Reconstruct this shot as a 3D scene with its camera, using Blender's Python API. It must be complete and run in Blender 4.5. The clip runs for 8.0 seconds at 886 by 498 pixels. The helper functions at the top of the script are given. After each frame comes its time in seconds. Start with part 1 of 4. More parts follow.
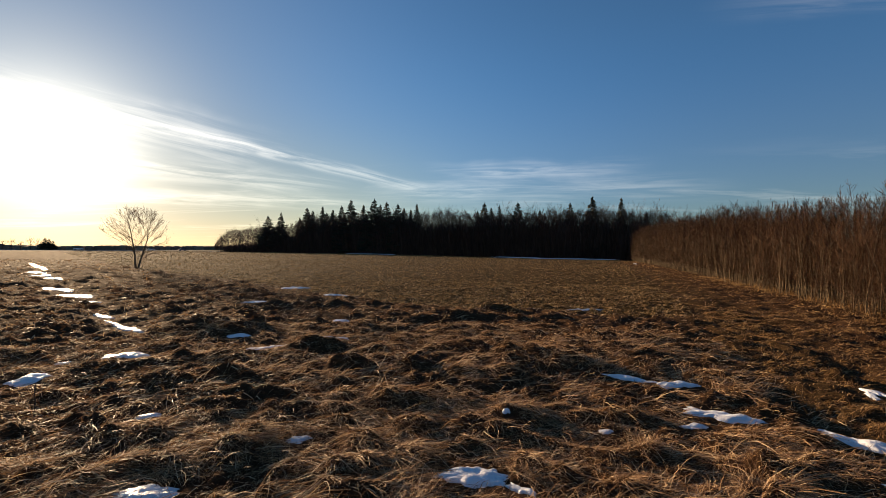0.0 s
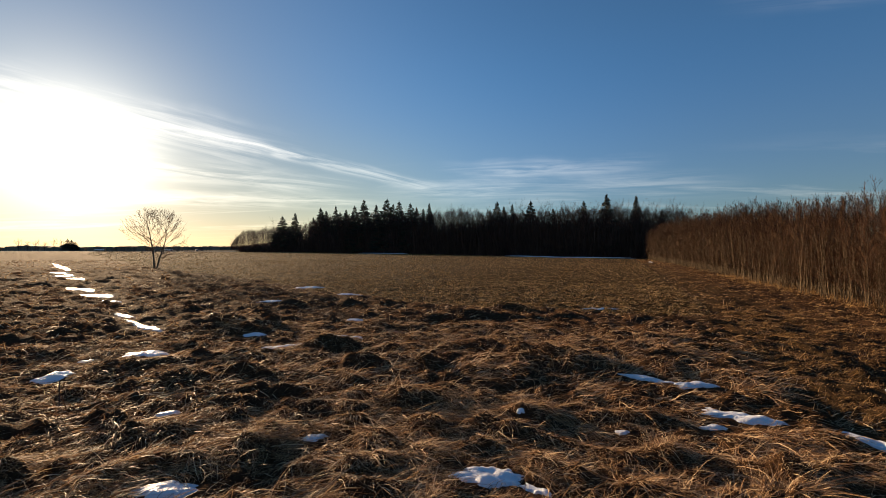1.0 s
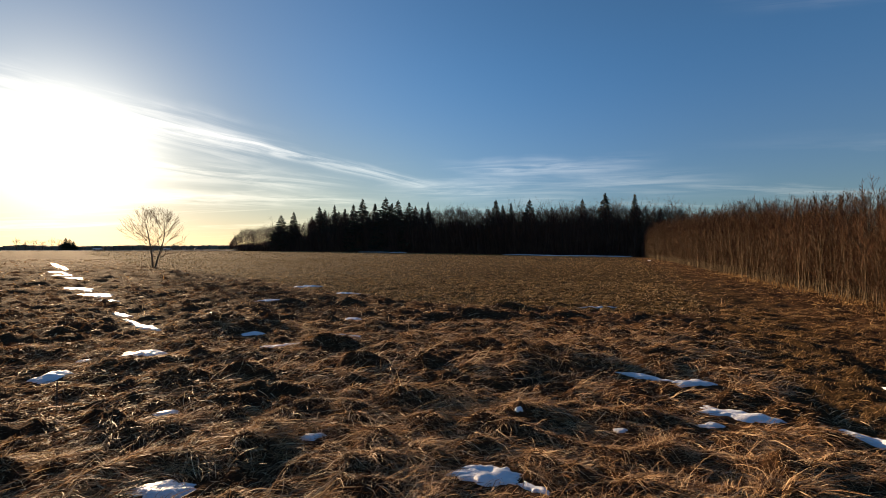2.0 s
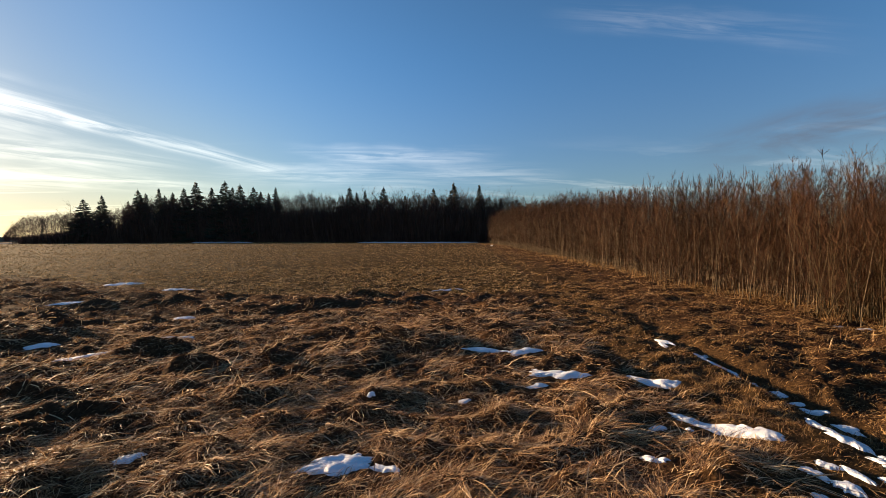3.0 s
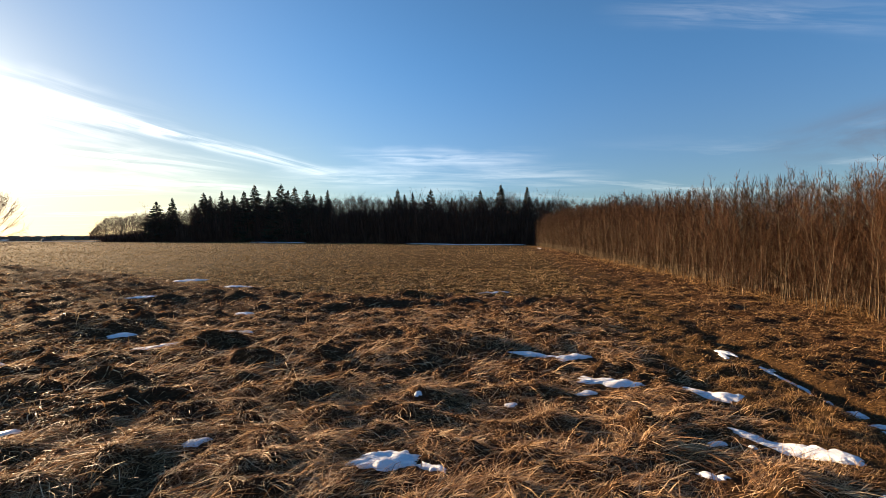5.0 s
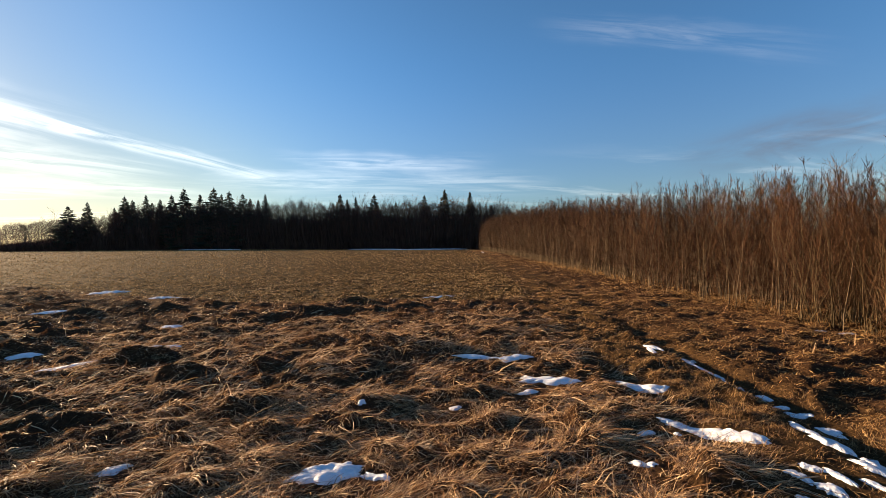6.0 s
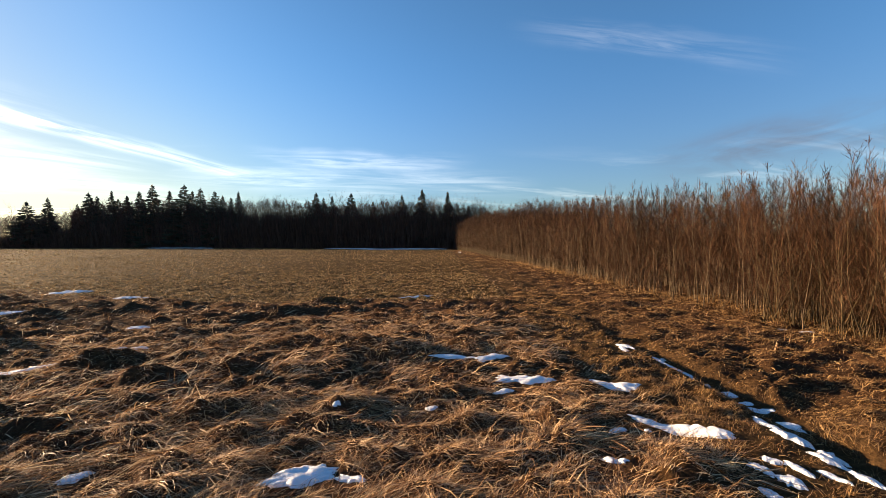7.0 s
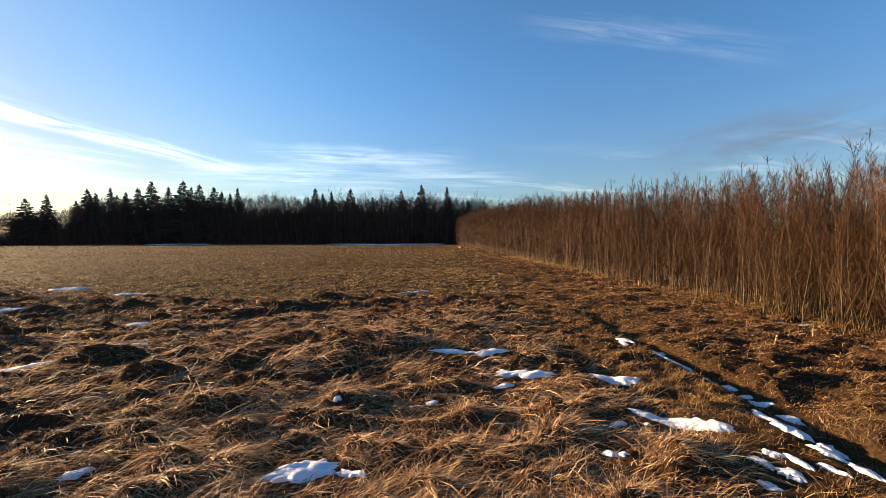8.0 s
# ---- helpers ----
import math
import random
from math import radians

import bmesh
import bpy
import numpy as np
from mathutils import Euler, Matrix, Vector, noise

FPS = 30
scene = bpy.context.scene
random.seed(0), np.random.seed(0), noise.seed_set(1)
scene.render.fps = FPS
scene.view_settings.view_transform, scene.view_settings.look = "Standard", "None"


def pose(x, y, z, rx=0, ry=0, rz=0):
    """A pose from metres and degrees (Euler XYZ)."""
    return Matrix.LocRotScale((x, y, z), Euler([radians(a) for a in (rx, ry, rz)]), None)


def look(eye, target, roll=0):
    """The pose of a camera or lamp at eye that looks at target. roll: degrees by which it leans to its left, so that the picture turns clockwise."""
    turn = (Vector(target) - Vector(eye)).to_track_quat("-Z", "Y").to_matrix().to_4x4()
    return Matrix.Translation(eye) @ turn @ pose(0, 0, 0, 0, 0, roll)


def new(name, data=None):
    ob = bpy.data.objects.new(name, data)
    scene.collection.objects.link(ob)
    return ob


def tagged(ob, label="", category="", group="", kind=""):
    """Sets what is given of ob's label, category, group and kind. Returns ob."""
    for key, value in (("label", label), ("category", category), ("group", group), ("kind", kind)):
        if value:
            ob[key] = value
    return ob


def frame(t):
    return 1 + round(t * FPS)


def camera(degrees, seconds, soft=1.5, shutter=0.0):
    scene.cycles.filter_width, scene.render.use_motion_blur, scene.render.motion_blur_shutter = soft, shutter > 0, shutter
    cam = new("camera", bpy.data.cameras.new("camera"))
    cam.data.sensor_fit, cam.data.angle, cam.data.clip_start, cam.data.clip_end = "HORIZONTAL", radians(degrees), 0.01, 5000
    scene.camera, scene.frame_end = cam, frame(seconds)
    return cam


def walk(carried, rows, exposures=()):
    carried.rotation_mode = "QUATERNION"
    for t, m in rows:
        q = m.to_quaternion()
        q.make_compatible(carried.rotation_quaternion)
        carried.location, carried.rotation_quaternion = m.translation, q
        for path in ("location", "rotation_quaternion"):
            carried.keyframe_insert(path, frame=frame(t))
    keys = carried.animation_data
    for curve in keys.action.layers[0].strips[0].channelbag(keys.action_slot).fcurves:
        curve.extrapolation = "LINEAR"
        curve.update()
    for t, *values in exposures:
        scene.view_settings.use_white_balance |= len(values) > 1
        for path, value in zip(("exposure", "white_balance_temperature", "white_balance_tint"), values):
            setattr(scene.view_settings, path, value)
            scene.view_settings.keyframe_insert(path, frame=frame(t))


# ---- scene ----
cam = camera(91.9, 8.0, soft=0.9)
walk(cam, [
    (0.0, pose(-0.040, -0.004, 1.658, 90.08, 0.00, 0.00)),
    (0.5, pose(-0.046, -0.006, 1.663, 89.64, 0.09, 1.40)),
    (1.0, pose(-0.047, 0.001, 1.659, 89.97, 0.27, 1.68)),
    (1.2, pose(-0.046, 0.002, 1.659, 89.80, 0.32, 1.68)),
    (2.3, pose(-0.030, 0.004, 1.660, 89.79, 0.40, 1.32)),
    (2.4, pose(-0.020, 0.004, 1.662, 89.58, 0.78, -0.21)),
    (2.5, pose(-0.003, 0.005, 1.664, 89.00, 1.24, -3.46)),
    (2.6, pose(0.000, 0.006, 1.660, 88.64, 1.25, -7.37)),
    (2.7, pose(0.004, 0.008, 1.655, 87.83, 1.20, -10.61)),
    (2.8, pose(0.009, 0.010, 1.650, 88.16, 1.15, -13.79)),
    (2.9, pose(0.014, 0.012, 1.645, 87.94, 1.10, -16.08)),
    (3.0, pose(0.019, 0.014, 1.642, 87.93, 1.04, -17.66)),
    (3.1, pose(0.011, 0.013, 1.643, 87.90, 0.99, -17.93)),
    (3.2, pose(0.004, 0.011, 1.645, 87.97, 0.95, -17.79)),
    (3.3, pose(-0.003, 0.010, 1.646, 87.98, 0.91, -17.64)),
    (3.4, pose(-0.010, 0.008, 1.648, 87.78, 0.88, -16.15)),
    (3.5, pose(-0.017, 0.007, 1.649, 88.04, 0.84, -15.97)),
    (4.0, pose(-0.010, -0.007, 1.650, 89.02, 0.62, -14.52)),
    (4.5, pose(-0.007, -0.009, 1.652, 88.55, 0.50, -11.82)),
    (4.7, pose(-0.006, -0.010, 1.651, 88.25, 0.55, -11.45)),
    (5.8, pose(0.000, -0.011, 1.640, 88.57, 1.32, -12.95)),
    (5.9, pose(0.008, -0.011, 1.643, 88.71, 1.23, -15.35)),
    (6.0, pose(0.016, -0.011, 1.647, 88.81, 1.14, -18.88)),
    (6.1, pose(0.017, -0.011, 1.647, 88.96, 1.17, -20.77)),
    (6.2, pose(0.019, -0.012, 1.647, 88.94, 1.19, -21.75)),
    (6.3, pose(0.020, -0.012, 1.646, 88.79, 1.22, -21.52)),
    (6.4, pose(0.022, -0.013, 1.646, 88.79, 1.24, -21.37)),
    (6.5, pose(0.023, -0.013, 1.646, 88.67, 1.27, -21.19)),
    (7.0, pose(0.022, -0.006, 1.646, 88.75, 0.74, -21.89)),
    (7.5, pose(0.027, -0.002, 1.645, 88.27, 1.06, -21.85)),
    (8.0, pose(0.024, 0.003, 1.645, 88.09, 0.98, -21.94)),
], exposures=[(0.0, 1.23), (1.2, 1.25), (2.4, 1.35), (3.1, 1.70), (3.5, 1.95), (4.0, 2.00), (4.5, 1.95), (5.8, 1.87), (6.4, 2.00), (8.0, 2.13)])


# ---- light: low evening sun, clear sky with thin cirrus ----
def heading(az, el):
    """Unit vector; az in degrees clockwise from +y, el above the horizon."""
    a, e = radians(az), radians(el)
    return Vector((math.sin(a) * math.cos(e), math.cos(a) * math.cos(e), math.sin(e)))


SUN_AZ, SUN_EL = -42.5, 8.9
SUN = heading(SUN_AZ, SUN_EL)

sun_data = bpy.data.lights.new("sun", "SUN")
sun_data.energy, sun_data.angle, sun_data.color = 5.0, radians(0.6), (1.0, 0.70, 0.415)
sun = new("sun", sun_data)
sun.matrix_world = look((0, 0, 60), Vector((0, 0, 60)) - SUN)


class Graph:
    """Small wrapper to write node trees as expressions."""

    def __init__(self, tree):
        self.t = tree
        tree.nodes.clear()

    def n(self, kind):
        return self.t.nodes.new(kind)

    def put(self, sock, v):
        if isinstance(v, bpy.types.NodeSocket):
            self.t.links.new(v, sock)
        elif sock.type == "RGBA" and len(v) == 3:
            sock.default_value = (*v, 1)
        else:
            sock.default_value = v

    def m(self, op, a, b=0.0, c=0.0, clamp=False):
        nd = self.n("ShaderNodeMath")
        nd.operation, nd.use_clamp = op, clamp
        for s, v in zip(nd.inputs, (a, b, c)):
            self.put(s, v)
        return nd.outputs[0]

    def dot(self, a, b):
        nd = self.n("ShaderNodeVectorMath")
        nd.operation = "DOT_PRODUCT"
        self.put(nd.inputs[0], a), self.put(nd.inputs[1], b)
        return nd.outputs["Value"]

    def vec(self, op, a, b):
        nd = self.n("ShaderNodeVectorMath")
        nd.operation = op
        self.put(nd.inputs[0], a), self.put(nd.inputs[1], b)
        return nd.outputs["Vector"]

    def scale(self, a, f):
        nd = self.n("ShaderNodeVectorMath")
        nd.operation = "SCALE"
        self.put(nd.inputs[0], a), self.put(nd.inputs["Scale"], f)
        return nd.outputs["Vector"]

    def noise(self, v, scale, detail=4.0, rough=0.55, dist=0.0):
        nd = self.n("ShaderNodeTexNoise")
        self.put(nd.inputs["Vector"], v)
        for k, x in (("Scale", scale), ("Detail", detail), ("Roughness", rough), ("Distortion", dist)):
            nd.inputs[k].default_value = x
        return nd.outputs["Fac"]

    def ramp(self, f, lo, hi, a=0.0, b=1.0, smooth=True):
        nd = self.n("ShaderNodeMapRange")
        nd.interpolation_type = "SMOOTHSTEP" if smooth else "LINEAR"
        for k, x in (("Value", f), ("From Min", lo), ("From Max", hi), ("To Min", a), ("To Max", b)):
            self.put(nd.inputs[k], x)
        return nd.outputs["Result"]

    def mix(self, f, a, b, blend="MIX"):
        nd = self.n("ShaderNodeMix")
        nd.data_type, nd.blend_type = "RGBA", blend
        self.put(nd.inputs["Factor"], f)
        self.put(nd.inputs[6], a), self.put(nd.inputs[7], b)
        return nd.outputs[2]


world = bpy.data.worlds.new("evening_sky")
scene.world = world
world.use_nodes = True
g = Graph(world.node_tree)
sky = g.n("ShaderNodeTexSky")
sky.sky_type, sky.sun_disc = "NISHITA", False
sky.sun_elevation, sky.sun_rotation = radians(SUN_EL), radians(SUN_AZ)
sky.altitude, sky.air_density, sky.dust_density, sky.ozone_density = 50.0, 1.0, 0.15, 3.0
way = g.n("ShaderNodeTexCoord").outputs["Generated"]
toward = g.m("MAXIMUM", g.dot(way, SUN), 0.0)
xyz = g.n("ShaderNodeSeparateXYZ")
g.put(xyz.inputs[0], way)
up = xyz.outputs[2]
above = g.ramp(up, -0.005, 0.01)


def streak(d1, d2, half, ragged, seed, edge=0.10, fibres=70.0):
    """Thin cirrus band along the great circle from d1 to d2, fading at both ends."""
    n = d1.cross(d2).normalized()
    mid = (d1 + d2).normalized()
    along = n.cross(mid)
    reach = math.sin(math.acos(max(-1, min(1, d1.dot(d2)))) / 2)
    a = g.dot(way, along)
    wob = g.m("MULTIPLY", g.m("SUBTRACT", g.noise(g.vec("ADD", way, (seed, seed * 2, 0)), 5.0, 3.0), 0.5), ragged)
    off = g.m("ABSOLUTE", g.m("ADD", g.dot(way, n), wob))
    body = g.ramp(off, half * 1.15, 0.0)
    ends = g.ramp(g.m("ABSOLUTE", a), reach + edge, reach - edge)
    front = g.ramp(g.dot(way, mid), 0.2, 0.5)
    # fibres drawn out along the band
    fib = g.n("ShaderNodeCombineXYZ")
    g.put(fib.inputs[0], g.m("MULTIPLY", a, 5.0)), g.put(fib.inputs[1], g.m("MULTIPLY", g.dot(way, n), fibres))
    fib.inputs[2].default_value = seed
    grain = g.ramp(g.noise(fib.outputs[0], 1.0, 5.0, 0.6, 0.6), 0.32, 0.70)
    return g.m("MULTIPLY", g.m("MULTIPLY", body, ends), g.m("MULTIPLY", grain, front))


flat = g.n("ShaderNodeCombineXYZ")
inv = g.m("DIVIDE", 1.0, g.m("ADD", g.m("MAXIMUM", up, 0.0), 0.06))
g.put(flat.inputs[0], g.m("MULTIPLY", xyz.outputs[0], inv)), g.put(flat.inputs[1], g.m("MULTIPLY", xyz.outputs[1], inv))
turned = g.n("ShaderNodeMapping")
g.put(turned.inputs["Vector"], flat.outputs[0])
turned.inputs["Rotation"].default_value = (0, 0, radians(-20))
turned.inputs["Scale"].default_value = (0.35, 1.1, 1.0)
veil = g.ramp(g.noise(turned.outputs[0], 1.0, 6.0, 0.6, 0.8), 0.50, 0.74)
veil = g.m("MULTIPLY", veil, g.m("MULTIPLY", g.ramp(up, 0.01, 0.05), g.ramp(up, 0.21, 0.12)))
clouds = g.m("MULTIPLY", veil, 0.55)
for d1, d2, half, ragged, seed, k in (
        (heading(-50, 15.2), heading(-24, 12.2), 0.055, 0.09, 3.1, 0.55),
        (heading(-34, 13.6), heading(-4, 8.4), 0.017, 0.035, 7.7, 0.8),
        (heading(-40, 9.5), heading(-16, 8.0), 0.030, 0.05, 1.3, 0.5),
        (heading(-36, 6.0), heading(-12, 5.6), 0.022, 0.04, 5.9, 0.6),
        (heading(2, 10.4), heading(22, 10.0), 0.026, 0.05, 9.2, 0.75),
        (heading(-6, 7.6), heading(30, 7.4), 0.030, 0.05, 2.6, 0.55),
        (heading(36, 25.0), heading(58, 18.5), 0.030, 0.05, 4.4, 0.30)):
    clouds = g.m("ADD", clouds, g.m("MULTIPLY", streak(d1, d2, half, ragged, seed), k))
clouds = g.m("MULTIPLY", g.m("MINIMUM", clouds, 1.0), above)
SKY_STRENGTH = 0.058
haze_near = g.m("POWER", toward, 220.0)
haze_mid = g.m("POWER", toward, 60.0)
haze_wide = g.m("POWER", toward, 10.0)
low = g.mix(g.ramp(up, 0.0, 0.17), (1.0, 0.67, 0.31), (1.0, 0.91, 0.74))
glow = g.vec("ADD", g.scale(low, g.m("ADD", g.m("MULTIPLY", haze_near, 8.0), g.m("MULTIPLY", haze_mid, 4.4))),
             g.scale((0.95, 1.0, 1.02), g.m("MULTIPLY", haze_wide, 1.1)))
# thin milky haze low over the fields
milk = g.m("MULTIPLY", g.m("POWER", 2.718, g.m("MULTIPLY", up, -11.0)), g.m("ADD", 0.15, g.m("MULTIPLY", g.m("POWER", toward, 4.0), 2.3)))
glow = g.vec("ADD", glow, g.scale((1.0, 0.83, 0.62), milk))
lit = g.m("ADD", 2.2, g.m("MULTIPLY", g.m("POWER", toward, 5.0), 4.5))
veil_light = g.scale((1.0, 0.87, 0.70), g.m("MULTIPLY", lit, clouds))
thin = g.m("MULTIPLY", g.ramp(up, 0.0, 0.42, 0.62, 1.0), g.m("SUBTRACT", 1.0, g.m("MULTIPLY", g.m("POWER", toward, 12.0), 0.6)))
# the low sky away from the sun stays a clear blue
clear = g.mix(g.m("MULTIPLY", g.ramp(up, 0.55, 0.0), g.ramp(toward, 0.97, 0.45)), (1.0, 1.0, 0.98), (0.89, 1.0, 1.15))
clear = g.mix(g.m("MULTIPLY", g.ramp(toward, 0.70, 0.95), g.ramp(up, 0.32, 0.08)), clear, (1.22, 1.02, 0.84))
blue = g.n("ShaderNodeHueSaturation")
g.put(blue.inputs["Saturation"], g.ramp(up, 0.05, 0.40, 0.98, 1.12))
blue.inputs["Hue"].default_value = 0.5045
g.put(blue.inputs["Color"], g.scale(g.vec("MULTIPLY", sky.outputs[0], clear), thin))
total = g.vec("ADD", g.vec("ADD", blue.outputs[0], g.scale(glow, above)), veil_light)
# a dusky bank of thin cloud low down, away from the sun
bank = streak(heading(51, 9.0), heading(76, 10.6), 0.050, 0.03, 6.6, 0.10, 14.0)
total = g.mix(g.m("MULTIPLY", bank, 0.75), total, (0.84, 0.90, 1.16))
bg = g.n("ShaderNodeBackground")
g.put(bg.inputs["Color"], total)
bg.inputs["Strength"].default_value = SKY_STRENGTH
g.t.links.new(bg.outputs[0], g.n("ShaderNodeOutputWorld").inputs[0])


# ---- materials ----
def surface(name, build, rough=0.9, spec=0.2):
    """A principled material; build(g, bsdf) sets colour and bump."""
    mat = bpy.data.materials.new(name)
    mat.use_nodes = True
    gr = Graph(mat.node_tree)
    b = gr.n("ShaderNodeBsdfPrincipled")
    b.inputs["Roughness"].default_value = rough
    b.inputs["Specular IOR Level"].default_value = spec
    gr.t.links.new(b.outputs[0], gr.n("ShaderNodeOutputMaterial").inputs[0])
    build(gr, b)
    return mat


def bumped(gr, b, height, dist, strength=1.0):
    nd = gr.n("ShaderNodeBump")
    nd.inputs["Strength"].default_value, nd.inputs["Distance"].default_value = strength, dist
    gr.put(nd.inputs["Height"], height)
    gr.t.links.new(nd.outputs[0], b.inputs["Normal"])


def island(gr):
    return gr.n("ShaderNodeNewGeometry").outputs["Random Per Island"]


def own(gr):
    return gr.n("ShaderNodeObjectInfo").outputs["Random"]


def place(gr):
    return gr.n("ShaderNodeNewGeometry").outputs["Position"]


def graded(gr, f, *stops):
    nd = gr.n("ShaderNodeValToRGB")
    gr.put(nd.inputs[0], f)
    el = nd.color_ramp.elements
    while len(el) < len(stops):
        el.new(0.5)
    for e, (p, c) in zip(el, stops):
        e.position, e.color = p, (*c, 1)
    return nd.outputs[0]


def zone(gr, name):
    nd = gr.n("ShaderNodeAttribute")
    nd.attribute_name = name
    return nd.outputs["Fac"]


def ground_build(gr, b):
    p = place(gr)
    field = zone(gr, "field")
    green = zone(gr, "green")
    fine, mid, wide = gr.noise(p, 22.0, 6.0, 0.7), gr.noise(p, 2.2, 5.0, 0.6), gr.noise(p, 0.12, 3.0, 0.5)
    thatch = graded(gr, fine, (0.25, (0.030, 0.0145, 0.0075)), (0.5, (0.085, 0.043, 0.020)), (0.72, (0.20, 0.110, 0.05)))
    thatch = gr.mix(gr.ramp(mid, 0.35, 0.7), gr.mix(0.55, thatch, (0.065, 0.036, 0.021)), thatch)
    soil = graded(gr, fine, (0.28, (0.030, 0.016, 0.006)), (0.5, (0.098, 0.054, 0.018)), (0.74, (0.22, 0.122, 0.042)))
    soil = gr.mix(gr.m("MULTIPLY", gr.ramp(mid, 0.4, 0.62), 0.35), soil, (0.085, 0.062, 0.020))
    soil = gr.mix(gr.m("MULTIPLY", gr.ramp(wide, 0.45, 0.65), 0.35), soil, (0.15, 0.092, 0.036))
    # clod noise drives colour and bump: near-black in its dips, tan on its rises
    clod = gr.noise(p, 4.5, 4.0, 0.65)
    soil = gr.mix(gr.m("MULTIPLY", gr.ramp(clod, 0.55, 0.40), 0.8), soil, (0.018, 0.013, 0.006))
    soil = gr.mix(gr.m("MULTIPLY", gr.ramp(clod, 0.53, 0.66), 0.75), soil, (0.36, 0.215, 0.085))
    turf = graded(gr, fine, (0.3, (0.032, 0.019, 0.009)), (0.55, (0.092, 0.056, 0.022)), (0.78, (0.19, 0.118, 0.046)))
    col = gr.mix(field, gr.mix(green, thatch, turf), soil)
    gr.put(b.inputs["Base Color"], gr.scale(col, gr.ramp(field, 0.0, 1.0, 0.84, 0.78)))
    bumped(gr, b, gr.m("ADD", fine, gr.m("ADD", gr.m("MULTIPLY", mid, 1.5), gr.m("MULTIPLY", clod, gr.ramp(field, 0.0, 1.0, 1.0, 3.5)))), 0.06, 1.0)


def seep(gr, b, col, share):
    """Thin leaves let part of the light through."""
    tr = gr.n("ShaderNodeBsdfTranslucent")
    gr.put(tr.inputs["Color"], col)
    mx = gr.n("ShaderNodeMixShader")
    mx.inputs[0].default_value = share
    gr.t.links.new(b.outputs[0], mx.inputs[1])
    gr.t.links.new(tr.outputs[0], mx.inputs[2])
    out = [n for n in gr.t.nodes if n.bl_idname == "ShaderNodeOutputMaterial"][0]
    gr.t.links.new(mx.outputs[0], out.inputs[0])


def dry_build(gr, b):
    dry_colours(gr, b, 0.20, (0.0, (0.045, 0.020, 0.009)), (0.36, (0.25, 0.131, 0.058)), (0.68, (0.56, 0.340, 0.160)), (1.0, (0.94, 0.70, 0.42)))


def verge_build(gr, b):
    dry_colours(gr, b, 0.4, (0.0, (0.035, 0.016, 0.007)), (0.36, (0.17, 0.089, 0.033)), (0.70, (0.36, 0.207, 0.080)), (1.0, (0.58, 0.385, 0.170)))


def dry_colours(gr, b, through_light, *stops):
    col = gr.scale(graded(gr, island(gr), *stops), 0.94)
    w = gr.noise(place(gr), 0.9, 4.0)
    col = gr.mix(gr.m("MULTIPLY", gr.ramp(w, 0.42, 0.66), 0.6), col, gr.mix(0.5, col, (0.13, 0.075, 0.035)))
    gr.put(b.inputs["Base Color"], col)
    seep(gr, b, col, through_light)


def sprout_build(gr, b):
    r = island(gr)
    col = graded(gr, r, (0.0, (0.034, 0.030, 0.009)), (0.34, (0.145, 0.098, 0.032)), (0.62, (0.40, 0.240, 0.093)), (1.0, (0.80, 0.56, 0.28)))
    gr.put(b.inputs["Base Color"], col)
    seep(gr, b, col, 0.08)


def snow_build(gr, b):
    p = place(gr)
    n = gr.noise(p, 30.0, 5.0, 0.6)
    dirt = gr.ramp(gr.noise(p, 9.0, 5.0, 0.7), 0.60, 0.78)
    gr.put(b.inputs["Base Color"], gr.mix(gr.m("MULTIPLY", dirt, 0.55), (0.72, 0.74, 0.77), (0.33, 0.28, 0.23)))
    bumped(gr, b, n, 0.02, 0.7)


def bark_build(dark, light, scale):
    def build(gr, b):
        p = place(gr)
        n = gr.noise(p, scale, 5.0, 0.65)
        c = graded(gr, n, (0.3, dark), (0.68, light))
        hue = gr.ramp(own(gr), 0.0, 1.0, 0.75, 1.2, False)
        gr.put(b.inputs["Base Color"], gr.scale(c, hue))
        bumped(gr, b, n, 0.01, 0.6)
    return build


def shoot_build(lo, mid, hi):
    def build(gr, b):
        c = graded(gr, island(gr), (0.0, lo), (0.5, mid), (1.0, hi))
        patch = gr.ramp(gr.noise(place(gr), 0.35, 3.0), 0.3, 0.7, 0.75, 1.25, False)
        gr.put(b.inputs["Base Color"], gr.scale(c, patch))
    return build


def plain_build(c, var=0.15, scale=8.0):
    def build(gr, b):
        gr.put(b.inputs["Base Color"], gr.scale(c, gr.ramp(gr.noise(place(gr), scale, 4.0), 0.3, 0.7, 1 - var, 1 + var, False)))
    return build


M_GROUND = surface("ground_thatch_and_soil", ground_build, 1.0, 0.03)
M_DRY = surface("dead_grass", dry_build, 0.6, 0.2)
M_VERGE = surface("brown_verge_grass", verge_build, 0.6, 0.25)
M_SPROUT = surface("stubble_and_sprouts", sprout_build, 0.8, 0.2)
M_SNOW = surface("old_snow", snow_build, 0.45, 0.4)
M_STEM = surface("pale_sapling_bark", bark_build((0.018, 0.012, 0.007), (0.150, 0.110, 0.068), 9.0), 0.8, 0.1)
M_SHRUB = surface("olive_willow_bark", bark_build((0.016, 0.011, 0.006), (0.090, 0.064, 0.033), 7.0), 0.8, 0.1)
M_TWIG = surface("red_brown_shoots", shoot_build((0.013, 0.0056, 0.0026), (0.043, 0.0195, 0.0090), (0.118, 0.0600, 0.0300)), 0.75, 0.1)
M_TRUNK = surface("dark_bark", bark_build((0.035, 0.026, 0.02), (0.11, 0.085, 0.065), 5.0), 0.9, 0.15)
